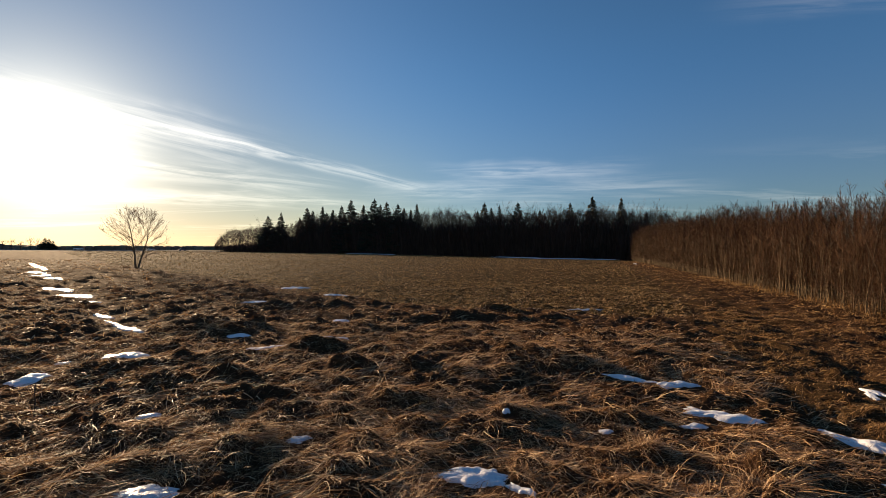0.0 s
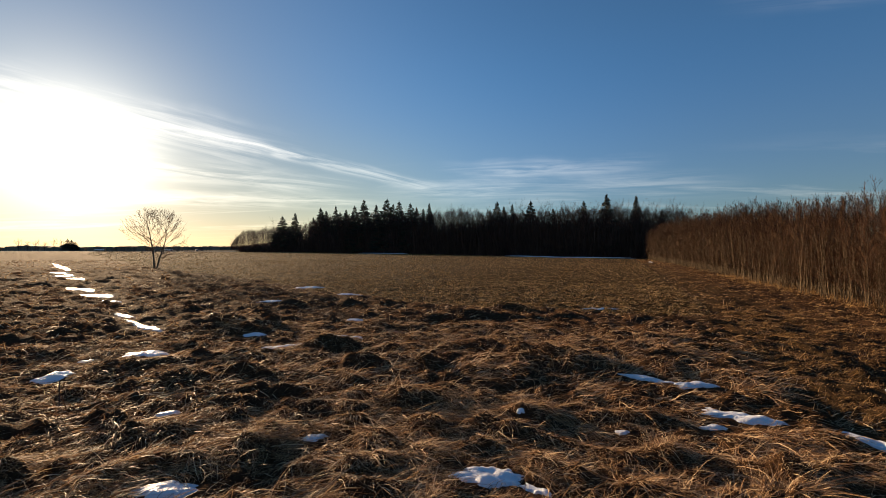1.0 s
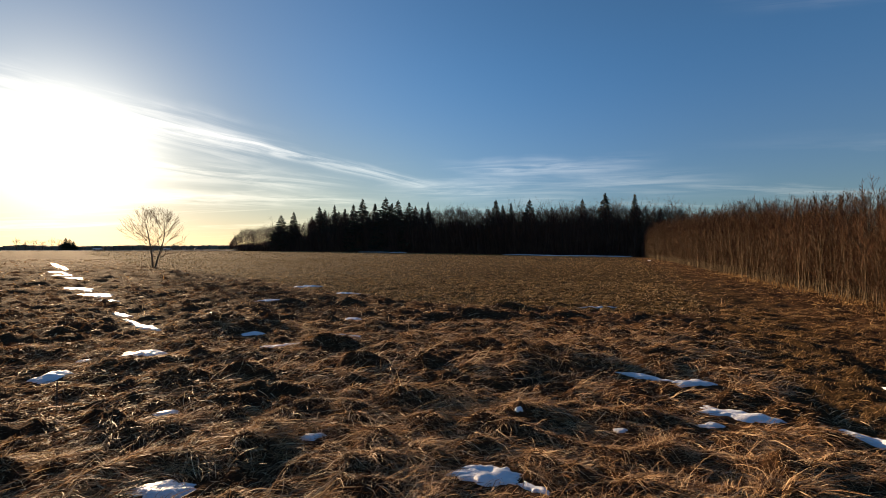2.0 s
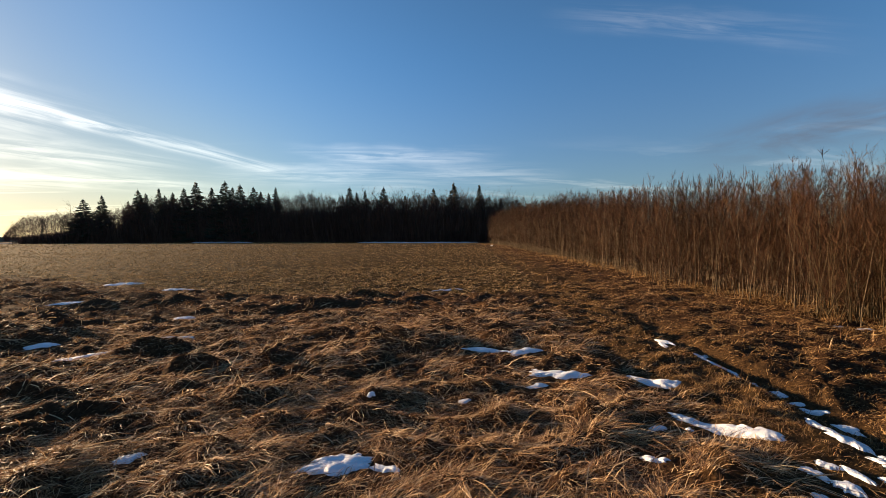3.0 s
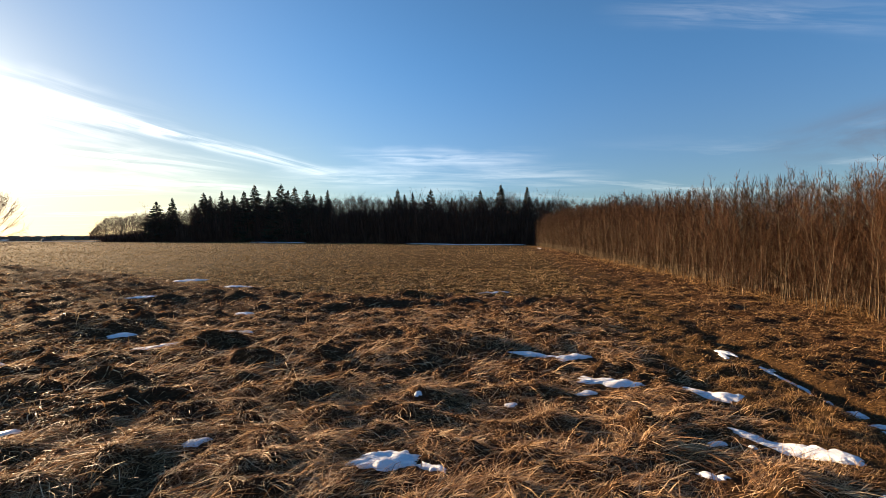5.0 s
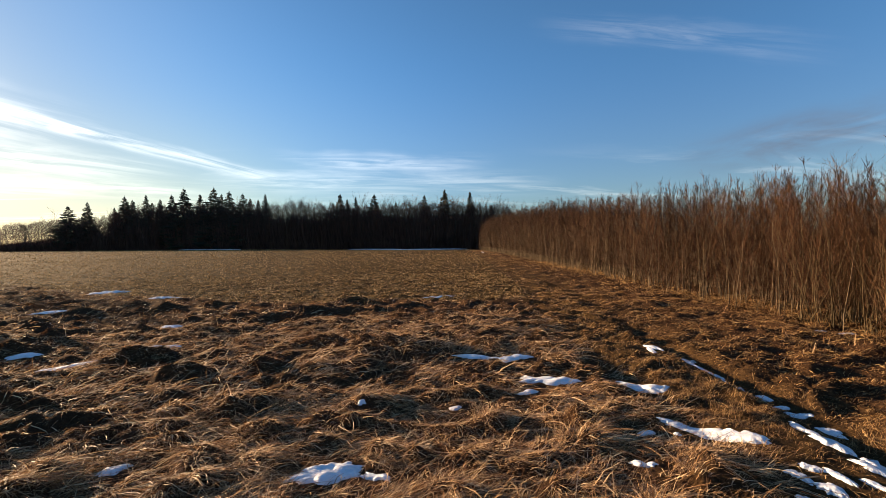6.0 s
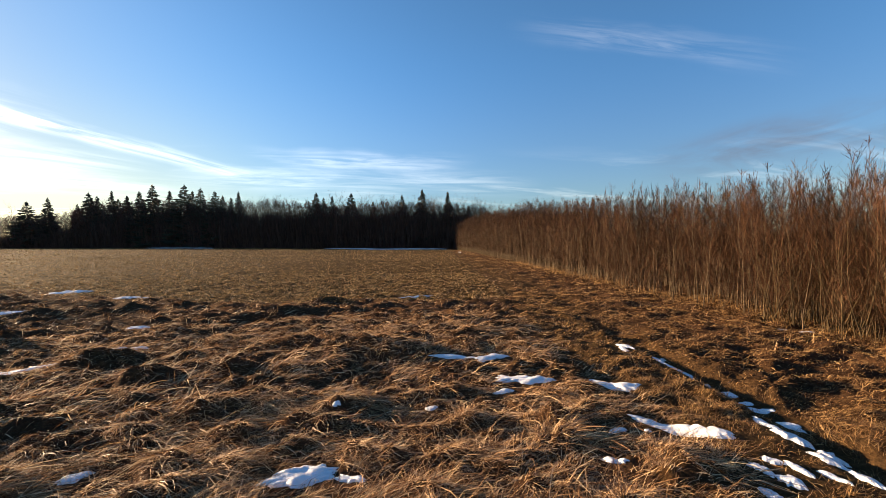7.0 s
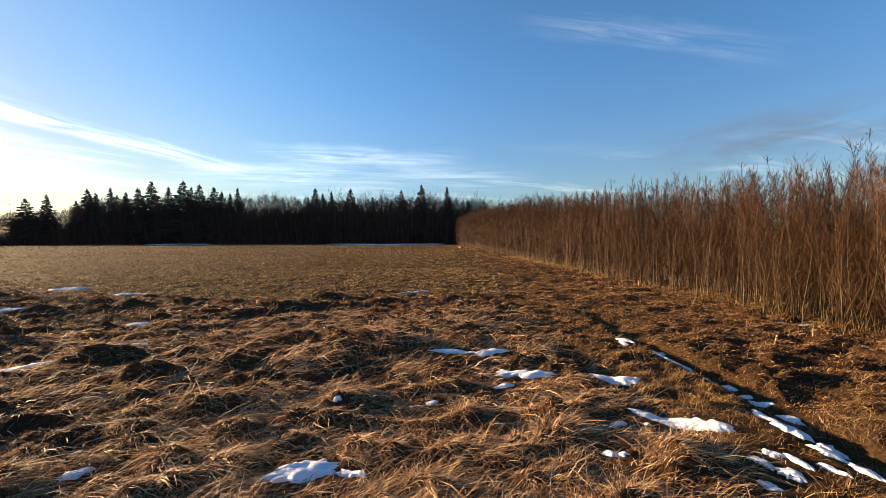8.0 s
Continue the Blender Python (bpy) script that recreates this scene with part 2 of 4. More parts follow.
M_LIMB = surface("bare_twigs", shoot_build((0.052, 0.024, 0.016), (0.086, 0.042, 0.028), (0.130, 0.070, 0.048)), 0.8, 0.2)
M_NEEDLE = surface("spruce_needles", shoot_build((0.015, 0.016, 0.009), (0.027, 0.028, 0.014), (0.046, 0.044, 0.022)), 0.7, 0.2)
M_HAZE = surface("crown_twigs", shoot_build((0.042, 0.021, 0.014), (0.077, 0.040, 0.027), (0.125, 0.068, 0.047)), 0.8, 0.1)
# distance haze is put into this colour, paler than the nearer trees
M_FAR_HAZE = surface("distant_woods", shoot_build((0.13, 0.105, 0.075), (0.17, 0.14, 0.10), (0.21, 0.175, 0.13)), 0.95, 0.05)
M_ROAD = surface("pale_wet_road", plain_build((0.30, 0.28, 0.26), 0.1, 0.2), 0.5, 0.4)
M_PAINT_W = surface("white_car_paint", plain_build((0.78, 0.78, 0.76), 0.03), 0.25, 0.5)
M_PAINT_D = surface("dark_car_paint", plain_build((0.06, 0.07, 0.08), 0.05), 0.25, 0.5)
M_GLASS = surface("car_glass", plain_build((0.03, 0.035, 0.04), 0.05), 0.05, 0.7)
M_TYRE = surface("tyre_rubber", plain_build((0.02, 0.02, 0.02), 0.1), 0.85, 0.2)


# ---- mesh helpers ----
def tri_mesh(name, verts, tris, mats, smooth=False, mat_ids=None):
    me = bpy.data.meshes.new(name)
    verts, tris = np.asarray(verts, np.float32), np.asarray(tris, np.int32)
    me.vertices.add(len(verts))
    me.vertices.foreach_set("co", verts.ravel())
    me.loops.add(tris.size)
    me.loops.foreach_set("vertex_index", tris.ravel())
    me.polygons.add(len(tris))
    k = tris.shape[1]
    me.polygons.foreach_set("loop_start", np.arange(0, tris.size, k, dtype=np.int32))
    me.polygons.foreach_set("loop_total", np.full(len(tris), k, np.int32))
    me.polygons.foreach_set("use_smooth", np.full(len(tris), smooth))
    for m in mats:
        me.materials.append(m)
    me.update(calc_edges=True)
    me.validate()
    return me


class Soup:
    """Collects triangles of many pieces."""

    def __init__(self):
        self.v, self.f, self.n = [], [], 0

    def add(self, v, f):
        v = np.asarray(v, np.float64)
        self.v.append(v), self.f.append(np.asarray(f, np.int64) + self.n)
        self.n += len(v)

    def tube(self, pts, rad, sides=5, cap=False):
        pts = np.asarray(pts, float)
        k = len(pts)
        d = np.gradient(pts, axis=0)
        d /= np.linalg.norm(d, axis=1)[:, None] + 1e-9
        ref = np.array([1.0, 0, 0]) if abs(d[0][0]) < 0.8 else np.array([0, 1.0, 0])
        u = np.cross(d, ref)
        u /= np.linalg.norm(u, axis=1)[:, None] + 1e-9
        w = np.cross(d, u)
        a = np.arange(sides) / sides * 2 * np.pi
        ring = (np.cos(a)[None, :, None] * u[:, None, :] + np.sin(a)[None, :, None] * w[:, None, :]) * np.asarray(rad, float)[:, None, None]
        v = (pts[:, None, :] + ring).reshape(-1, 3)
        f = []
        for i in range(k - 1):
            for j in range(sides):
                q = (i * sides + j, i * sides + (j + 1) % sides, (i + 1) * sides + (j + 1) % sides, (i + 1) * sides + j)
                f += [(q[0], q[1], q[2]), (q[0], q[2], q[3])]
        self.add(v, f)

    def spike(self, a, b, r, sides=3):
        """A straight twig that runs to a point."""
        a, b = np.asarray(a, float), np.asarray(b, float)
        d = (b - a) / (np.linalg.norm(b - a) + 1e-9)
        ref = np.array([1.0, 0, 0]) if abs(d[0]) < 0.8 else np.array([0, 1.0, 0])
        u = np.cross(d, ref)
        u /= np.linalg.norm(u)
        w = np.cross(d, u)
        an = np.arange(sides) / sides * 2 * np.pi
        v = np.vstack([a + r * (np.cos(an)[:, None] * u + np.sin(an)[:, None] * w), b])
        self.add(v, [(j, (j + 1) % sides, sides) for j in range(sides)])

    def blade(self, rs, a, b, w):
        """The thinnest twiglet: one sliver, turned by chance."""
        d = b - a
        u = np.cross(d, rs.normal(0, 1, 3))
        u *= w * 0.5 / (np.linalg.norm(u) + 1e-9)
        self.add((a - u, a + u, b), ((0, 1, 2),))

    def arrays(self):
        return np.vstack(self.v), np.vstack(self.f)

    def mesh(self, name, mats, smooth=True):
        return tri_mesh(name, *self.arrays(), mats, smooth)


def part(name, mesh, parent, label=""):
    ob = new(name, mesh)
    ob.parent = parent
    return tagged(ob, label) if label else ob


def scattered(arrs, xs, ys, zs, turn, size, tall):
    """Joins turned and scaled copies of one piece into two arrays."""
    v, f = arrs
    c, s = np.cos(turn)[:, None] * size[:, None], np.sin(turn)[:, None] * size[:, None]
    out = np.empty((len(xs), len(v), 3))
    out[:, :, 0] = xs[:, None] + c * v[None, :, 0] - s * v[None, :, 1]
    out[:, :, 1] = ys[:, None] + s * v[None, :, 0] + c * v[None, :, 1]
    out[:, :, 2] = zs[:, None] + tall[:, None] * v[None, :, 2]
    ff = f[None] + (np.arange(len(xs)) * len(v))[:, None, None]
    return out.reshape(-1, 3), ff.reshape(-1, 3)


# ---- the lie of the land ----
PERM = np.random.RandomState(7).permutation(4096)


def lattice(ix, iy, seed):
    return PERM[(PERM[(PERM[ix & 4095] + iy) & 4095] + seed) & 4095] / 4096.0


def rough_noise(x, y, seed=0):
    """Smooth gradient noise, about -1 to 1."""
    x, y = np.asarray(x, float), np.asarray(y, float)
    ix, iy = np.floor(x).astype(np.int64), np.floor(y).astype(np.int64)
    fx, fy = x - ix, y - iy
    u, v = fx * fx * fx * (fx * (fx * 6 - 15) + 10), fy * fy * fy * (fy * (fy * 6 - 15) + 10)

    def corner(dx, dy):
        a = lattice(ix + dx, iy + dy, seed) * 2 * np.pi
        return np.cos(a) * (fx - dx) + np.sin(a) * (fy - dy)
    lo = corner(0, 0) * (1 - u) + corner(1, 0) * u
    hi = corner(0, 1) * (1 - u) + corner(1, 1) * u
    return 1.5 * (lo * (1 - v) + hi * v)


def step(e0, e1, x):
    t = np.clip((np.asarray(x, float) - e0) / (e1 - e0), 0, 1)
    return t * t * (3 - 2 * t)


def base(x, y):
    """Broad slope of the fields, level far away."""
    w = 1 / (1 + (np.hypot(x, y) / 330.0) ** 4)
    return (-0.0152 * x - 0.0045 * y) * w


def rut_right(y):
    return np.interp(y, (-20, 0, 1.5, 3, 5.7, 9.9, 13.6, 18.9, 51, 130), (-4.0, 3.35, 4.05, 4.72, 5.65, 7.7, 9.3, 11.4, 24.0, 54.0))


def rut_left(y):
    return np.interp(y, (-20, 0, 1.7, 3.2, 5.1, 7.9, 13.6, 18.9, 51, 130), (-5.4, 2.3, 3.05, 3.45, 4.05, 4.9, 7.9, 9.9, 22.4, 52.4))


def hedge(y):
    """Foot of the thicket, facing the track."""
    return np.interp(y, (-40, 3.0, 5.2, 6.6, 8.9, 11, 15.3, 20, 30, 65, 104, 130), (-3.0, 8.7, 9.6, 10.2, 10.9, 11.5, 13.3, 15.0, 18.8, 32.5, 46.0, 55.5))


def hedge_height(y):
    """The stand is young by the camera and older towards the wood."""
    return np.interp(y, (0, 4, 11, 20, 30, 65, 96, 102, 107), (3.4, 3.45, 3.7, 4.3, 5.2, 6.9, 7.5, 6.7, 4.4))


def field_edge(x):
    return np.interp(x, (-500, -76, -22, -11.5, -6.7, -3.5, -1.1, 1.8, 3.5, 5.0, 6.5, 8.0, 9.3),
                     (590, 86, 31, 22.7, 17.9, 14.8, 12.8, 12.2, 11.8, 11.2, 11.4, 12.6, 14.5))


def in_field(x, y):
    wob = 0.5 * rough_noise(x * 0.5, y * 0.5, 31) + 0.25 * rough_noise(x * 1.7, y * 1.7, 32)
    a = (y - field_edge(x)) / (1 + 0.02 * np.abs(y)) + wob
    b = (rut_left(y) + 0.1 - x) + wob * 0.4
    return step(-0.2, 0.5, np.minimum(a, b))


def ditch_x(y):
    return np.interp(y, (-20, 2.9, 5.3, 8.8, 13.1, 15, 23.6, 35.4, 200), (8, -2.6, -5.3, -6.7, -10.7, -13.1, -22, -33.8, -190))


# Old snow: centre x, y, half length, half width, turn in degrees.
SNOW_DITCH = ((-33.37, 35.08, 7.94, 0.231, -43), (-25.38, 26.67, 0.58, 0.532, -17), (-22.47, 23.73, 0.45, 0.396, -19), (-23.19, 24.99, 2.02, 0.124, -41),
              (-19.94, 21.87, 1.41, 0.209, -35), (-14.78, 16.43, 1.38, 0.302, -31), (-12.45, 14.39, 0.82, 0.400, -23), (-10.77, 13.06, 0.46, 0.176, -29),
              (-8.30, 10.45, 0.67, 0.103, -35), (-6.65, 8.86, 0.91, 0.086, -37), (-5.27, 5.40, 0.21, 0.177, 69), (-4.90, 6.58, 0.30, 0.166, 13),
              (-5.51, 6.16, 0.09, 0.087, 81))
SNOW_ROUGH = ((-2.9, 4.15, 0.12, 0.05, 20), (-2.05, 2.88, 0.20, 0.10, 10), (-5.75, 13.3, 0.42, 0.25, 10), (-6.3, 18.3, 0.6, 0.35, 10),
              (-3.9, 15.3, 0.42, 0.25, 0), (-3.9, 8.1, 0.22, 0.09, 10), (-2.4, 9.85, 0.20, 0.13, 0), (-2.05, 7.9, 0.26, 0.12, 0),
              (-3.05, 7.2, 0.32, 0.10, 10), (0.20, 3.15, 0.27, 0.13, -4), (0.52, 3.0, 0.12, 0.05, -40), (-1.3, 3.74, 0.12, 0.05, 30),
              (1.52, 4.1, 0.07, 0.04, 0), (0.6, 4.36, 0.05, 0.03, 0), (4.2, 12.6, 0.5, 0.06, 0))
SNOW_TRACK = ((2.45, 5.72, 0.32, 0.08, -35), (2.95, 5.42, 0.26, 0.10, 0), (2.85, 4.45, 0.36, 0.12, -35), (2.42, 4.2, 0.13, 0.06, 0),
              (3.74, 3.9, 0.32, 0.12, -50), (3.32, 2.86, 0.32, 0.09, -62), (3.52, 2.56, 0.20, 0.10, -58), (2.82, 2.92, 0.10, 0.06, 0),
              (3.06, 2.79, 0.03, 0.03, 0), (2.41, 2.49, 0.10, 0.045, -50), (5.1, 4.4, 0.30, 0.05, -115), (5.07, 5.1, 0.2, 0.05, -120), (9.25, 4.85, 0.14, 0.05, -30), (9.05, 5.15, 0.10, 0.04, -20))
SNOW_RUT = ((5.30, 4.65, 0.08, 0.085, -95), (5.08, 4.14, 0.30, 0.053, -104), (4.93, 3.64, 0.09, 0.041, -98), (4.85, 3.29, 0.10, 0.051, -105),
            (4.70, 3.01, 0.07, 0.045, -70), (4.63, 2.82, 0.11, 0.062, -79), (4.50, 2.48, 0.12, 0.053, -96), (4.18, 2.49, 0.18, 0.059, -111),
            (4.09, 2.22, 0.15, 0.087, -92), (4.10, 1.95, 0.10, 0.077, -76), (4.27, 2.06, 0.03, 0.034, -106), (3.90, 1.89, 0.13, 0.062, -94),
            (3.85, 1.65, 0.16, 0.061, -116), (3.65, 1.73, 0.11, 0.036, -97), (3.30, 2.00, 0.10, 0.049, -96), (3.31, 1.81, 0.10, 0.066, -82),
            (3.48, 2.03, 0.08, 0.045, -73), (3.53, 1.88, 0.12, 0.041, -102), (3.06, 1.80, 0.07, 0.042, -79), (5.22, 5.22, 0.17, 0.066, -79))
# along the wood's edge and far down the track
SNOW_FAR = ((-34.5, 189, 10.0, 2.2, -32), (-24.0, 180, 4.0, 1.2, -38), (37.5, 122, 11.0, 1.4, -4), (24.0, 134, 9.0, 1.0, -44), (34.5, 77, 4.5, 0.25, 68))
SNOW = SNOW_DITCH + SNOW_ROUGH + SNOW_TRACK + SNOW_RUT + SNOW_FAR
# Large tussocks and hollows: centre x, y, radius, rise.
TUSSOCKS = [(1.5, 6.8, 1.0, 0.14), (-5.0, 9.0, 1.2, 0.18), (-4.0, 6.0, 0.7, 0.12), (3.0, 6.3, 0.35, 0.14), (-3.2, 5.1, 0.6, 0.10)]
# each of these heads leans over a dark hollow on its shaded side
for hx, hy, hr in ((0.71, 10.2, 0.8), (1.9, 11.9, 0.7), (-0.25, 10.0, 0.5), (-0.28, 5.9, 0.36), (-0.53, 5.25, 0.32), (-1.13, 5.85, 0.32), (0.93, 4.2, 0.34), (0.3, 5.7, 0.26),
                   (3.5, 3.66, 0.25), (2.63, 3.06, 0.28), (0.0, 3.86, 0.32), (1.9, 3.35, 0.25), (-2.5, 3.6, 0.25), (-3.3, 4.9, 0.4), (-2.0, 6.8, 0.5)):
    TUSSOCKS.append((hx - 0.72 * hr, hy + 0.8 * hr, hr * 0.95, 0.05 + 0.16 * hr))
    TUSSOCKS.append((hx + 0.05, hy, hr * 0.75, -0.06 - 0.14 * hr))


def snow_cover(x, y, grow=0.0):
    m = np.zeros(np.shape(x))
    for cx, cy, a, b, turn in SNOW:
        near = (np.abs(x - cx) < a * 2 + 1) & (np.abs(y - cy) < a * 2 + 1)
        if not near.any():
            continue
        c, s = math.cos(radians(turn)), math.sin(radians(turn))
        u, v = (x - cx) * c + (y - cy) * s, -(x - cx) * s + (y - cy) * c
        m = np.maximum(m, np.where(near, step(1.35, 0.75, np.hypot(u / (a + grow), v / (b + grow))), 0))
    return m


def zones(x, y):
    fld = in_field(x, y)
    right = step(-0.3, 0.6, x - rut_left(y)) * step(140, 120, y)
    return fld, right


def land(x, y, detail=True):
    x, y = np.asarray(x, float), np.asarray(y, float)
    z = base(x, y)
    fld, right = zones(x, y)
    far = step(120, 40, np.hypot(x, y))
    wild = (1 - fld) * (1 - 0.25 * right) * far
    z = z + wild * (0.05 * rough_noise(x * 0.35, y * 0.35, 1))
    for cx, cy, r, up_by in TUSSOCKS:
        z = z + up_by * np.exp(-(((x - cx) / r) ** 2 + ((y - cy) / (r * 0.75)) ** 2) * 1.4)
    q = ditch_x(y) - x
    z = z - 0.05 * np.exp(-(q / (0.6 + 0.02 * np.abs(y))) ** 2) * (1 - fld) * far * step(2.5, 4.5, y)
    for rut, deep in ((rut_right(y) + 0.10 * rough_noise(y * 0.5, y * 0, 17), 0.075), (rut_left(y) + 0.10 * rough_noise(y * 0.6, y * 0, 18), 0.05)):
        w = 0.18 + 0.07 * rough_noise(x * 0.6, y * 0.6, 3)
        z = z - deep * (0.5 + 0.5 * step(10, 4, y)) * np.exp(-((x - rut) / w) ** 2) * step(120, 60, y) * (1 + 0.9 * rough_noise(x * 0.9, y * 0.9, 4))
    if detail:
        calm = 1 - 0.7 * snow_cover(x, y, 0.22)
        # tussocks: rounded heads with sharp clefts between, drawn out across the slope
        wx, wy = x + 0.25 * rough_noise(x * 0.9, y * 0.9, 5), y + 0.25 * rough_noise(x * 0.9, y * 0.9, 6)
        big = np.abs(rough_noise(wx * 0.75, wy * 1.15, 8))
        mid = np.abs(rough_noise(wx * 1.9, wy * 2.8, 9))
        small = np.abs(rough_noise(wx * 3.9, wy * 4.8, 19))
        z = z + wild * calm * (0.13 * (big - 0.25) + 0.14 * (mid - 0.2) + 0.10 * (small - 0.2) + 0.025 * rough_noise(x * 6, y * 7, 10))
        # clods and drill rows of the sown field
        rows = np.sin((x * 0.934 - y * 0.357) / 0.25 * 2 * np.pi / 2)
        near = step(70, 25, np.hypot(x, y))
        z = z + fld * near * (0.010 * rows * (0.6 + rough_noise(x * 0.8, y * 0.8, 11)) + 0.10 * (np.abs(rough_noise(x * 2.7, y * 3.0, 12)) - 0.2)
                              + 0.03 * rough_noise(x * 0.9, y * 0.9, 13))
        z = z + fld * (1 - near) * step(260, 90, np.hypot(x, y)) * (0.11 * np.abs(rough_noise(x * 0.9, y * 1.1, 14)) + 0.05 * rough_noise(x * 0.3, y * 0.5, 16))
    return z


def low_land(x, y):
    return land(x, y, False)


def build_ground():
    front = np.radians(np.arange(-64, 84.01, 0.5))
    back = np.radians(np.arange(86, 296 - 1.9, 2))
    ang = np.concatenate([front, back])
    r = [0.25]
    while r[-1] < 4600:
        grow = 1.05 if r[-1] < 1.3 else 1.0125 if r[-1] < 45 else 1.03
        r.append(r[-1] * grow)
    r = np.array(r)
    A, RR = np.meshgrid(ang, r)
    x, y = (RR * np.sin(A)).ravel(), (RR * np.cos(A)).ravel()
    z = land(x, y)
    na, nr = len(ang), len(r)
    i, j = np.meshgrid(np.arange(nr - 1), np.arange(na), indexing="ij")
    a, b2 = i * na + j, i * na + (j + 1) % na
    quads = np.stack([a, a + na, b2 + na, b2], -1).reshape(-1, 4)
    v = np.vstack([np.stack([x, y, z], 1), [[0, 0, float(land(0.0, 0.0))]]])
    me = tri_mesh("ground", v, quads[:, ::-1], [M_GROUND], True)
    bm = bmesh.new()
    bm.from_mesh(me)
    bm.verts.ensure_lookup_table()
    for k in range(na):
        bm.faces.new((bm.verts[k], bm.verts[(k + 1) % na], bm.verts[na * nr]))
    bmesh.ops.recalc_face_normals(bm, faces=bm.faces)
    bm.faces.ensure_lookup_table()
    if bm.faces[0].normal.z < 0:
        bmesh.ops.reverse_faces(bm, faces=bm.faces)
    for f in bm.faces:
        f.smooth = True
    bm.to_mesh(me)
    bm.free()
    fld, right = zones(v[:, 0], v[:, 1])
    on_track = np.exp(-((v[:, 0] - (rut_left(v[:, 1]) + rut_right(v[:, 1])) / 2) / 1.4) ** 2) * step(110, 60, v[:, 1])
    for name, val in (("field", fld), ("green", on_track * 0.8)):
        me.attributes.new(name, "FLOAT", "POINT").data.foreach_set("value", val.astype(np.float32))
    return tagged(new("ground", me), "uneven winter ground of matted dead grass beside a sown brown-green field", "ground", kind="structure")


build_ground()


# ---- snow ----
def snow_patch(cx, cy, a, b, turn, seed):
    rings, seg = 9, 72
    th = np.arange(seg) / seg * 2 * np.pi
    lobes = 0.95 + 0.38 * rough_noise(np.cos(th) * 1.5 + seed * 3.7, np.sin(th) * 1.5, 51) + 0.22 * rough_noise(np.cos(th) * 3.6 + seed, np.sin(th) * 3.6 + seed, 52) \
        + 0.11 * rough_noise(np.cos(th) * 7 + seed, np.sin(th) * 7, 55) + 0.08 * rough_noise(np.cos(th) * 15 + seed, np.sin(th) * 15, 56)
    v = []
    c, s = math.cos(radians(turn)), math.sin(radians(turn))
    thick, lumpy = 0.22 if cy > 100 else 0.010 + 0.022 * min(1, b / 0.10), min(1, b / 0.16)
    for k in range(rings):
        q = (k + 0.001) / (rings - 1)
        rr = q * lobes * 1.12
        u, w = a * rr * np.cos(th), b * rr * np.sin(th)
        x, y = cx + u * c - w * s, cy + u * s + w * c
        lump = lumpy * (0.008 * rough_noise(x * 6, y * 6, 53) + 0.010 * rough_noise(x * 14, y * 14, 54))
        z = 0.2 * low_land(x, y) + 0.8 * land(x, y) + thick * (1 - q ** 4) + lump * (1 - q ** 6) - 0.025 * q ** 8
        v.append(np.stack([x, y, z], 1))
    v = np.vstack(v)
    f = []
    for k in range(rings - 1):
        for j in range(seg):
            p, q = k * seg + j, k * seg + (j + 1) % seg
            f += [(p, p + seg, q + seg), (p, q + seg, q)]
    o = np.array([cx, cy, v[:, 2].min()])
    ob = new("snow_patch", tri_mesh("snow_patch", v - o, f, [M_SNOW], True))
    ob.location = o
    where = "in a tyre rut of the track" if cx > 3.15 and cy < 90 else "at the far wood edge" if cy > 60 else "in a shallow ditch" if cx < -4.5 else "melting between dead grass tussocks"
    return tagged(ob, "low white snow bank along the far wood edge" if cy > 100 else "thin white snow patch " + where, "snow", "melting snow patches")


for i, row in enumerate(SNOW):
    snow_patch(*row, i + 1)


# ---- bare trees and saplings ----
def bend(rs, start, heading_v, length, k, wander, lift):
    """A wandering limb of k pieces; lift turns it upwards."""
    pts, d = [np.array(start, float)], np.array(heading_v, float)
    for _ in range(k):
        d = d + rs.normal(0, wander, 3) + np.array([0, 0, lift])
        d /= np.linalg.norm(d)
        pts.append(pts[-1] + d * length / k)
    return np.array(pts)


def outward(rs, phi, tilt):
    return np.array([math.cos(phi) * math.sin(tilt), math.sin(phi) * math.sin(tilt), math.cos(tilt)])


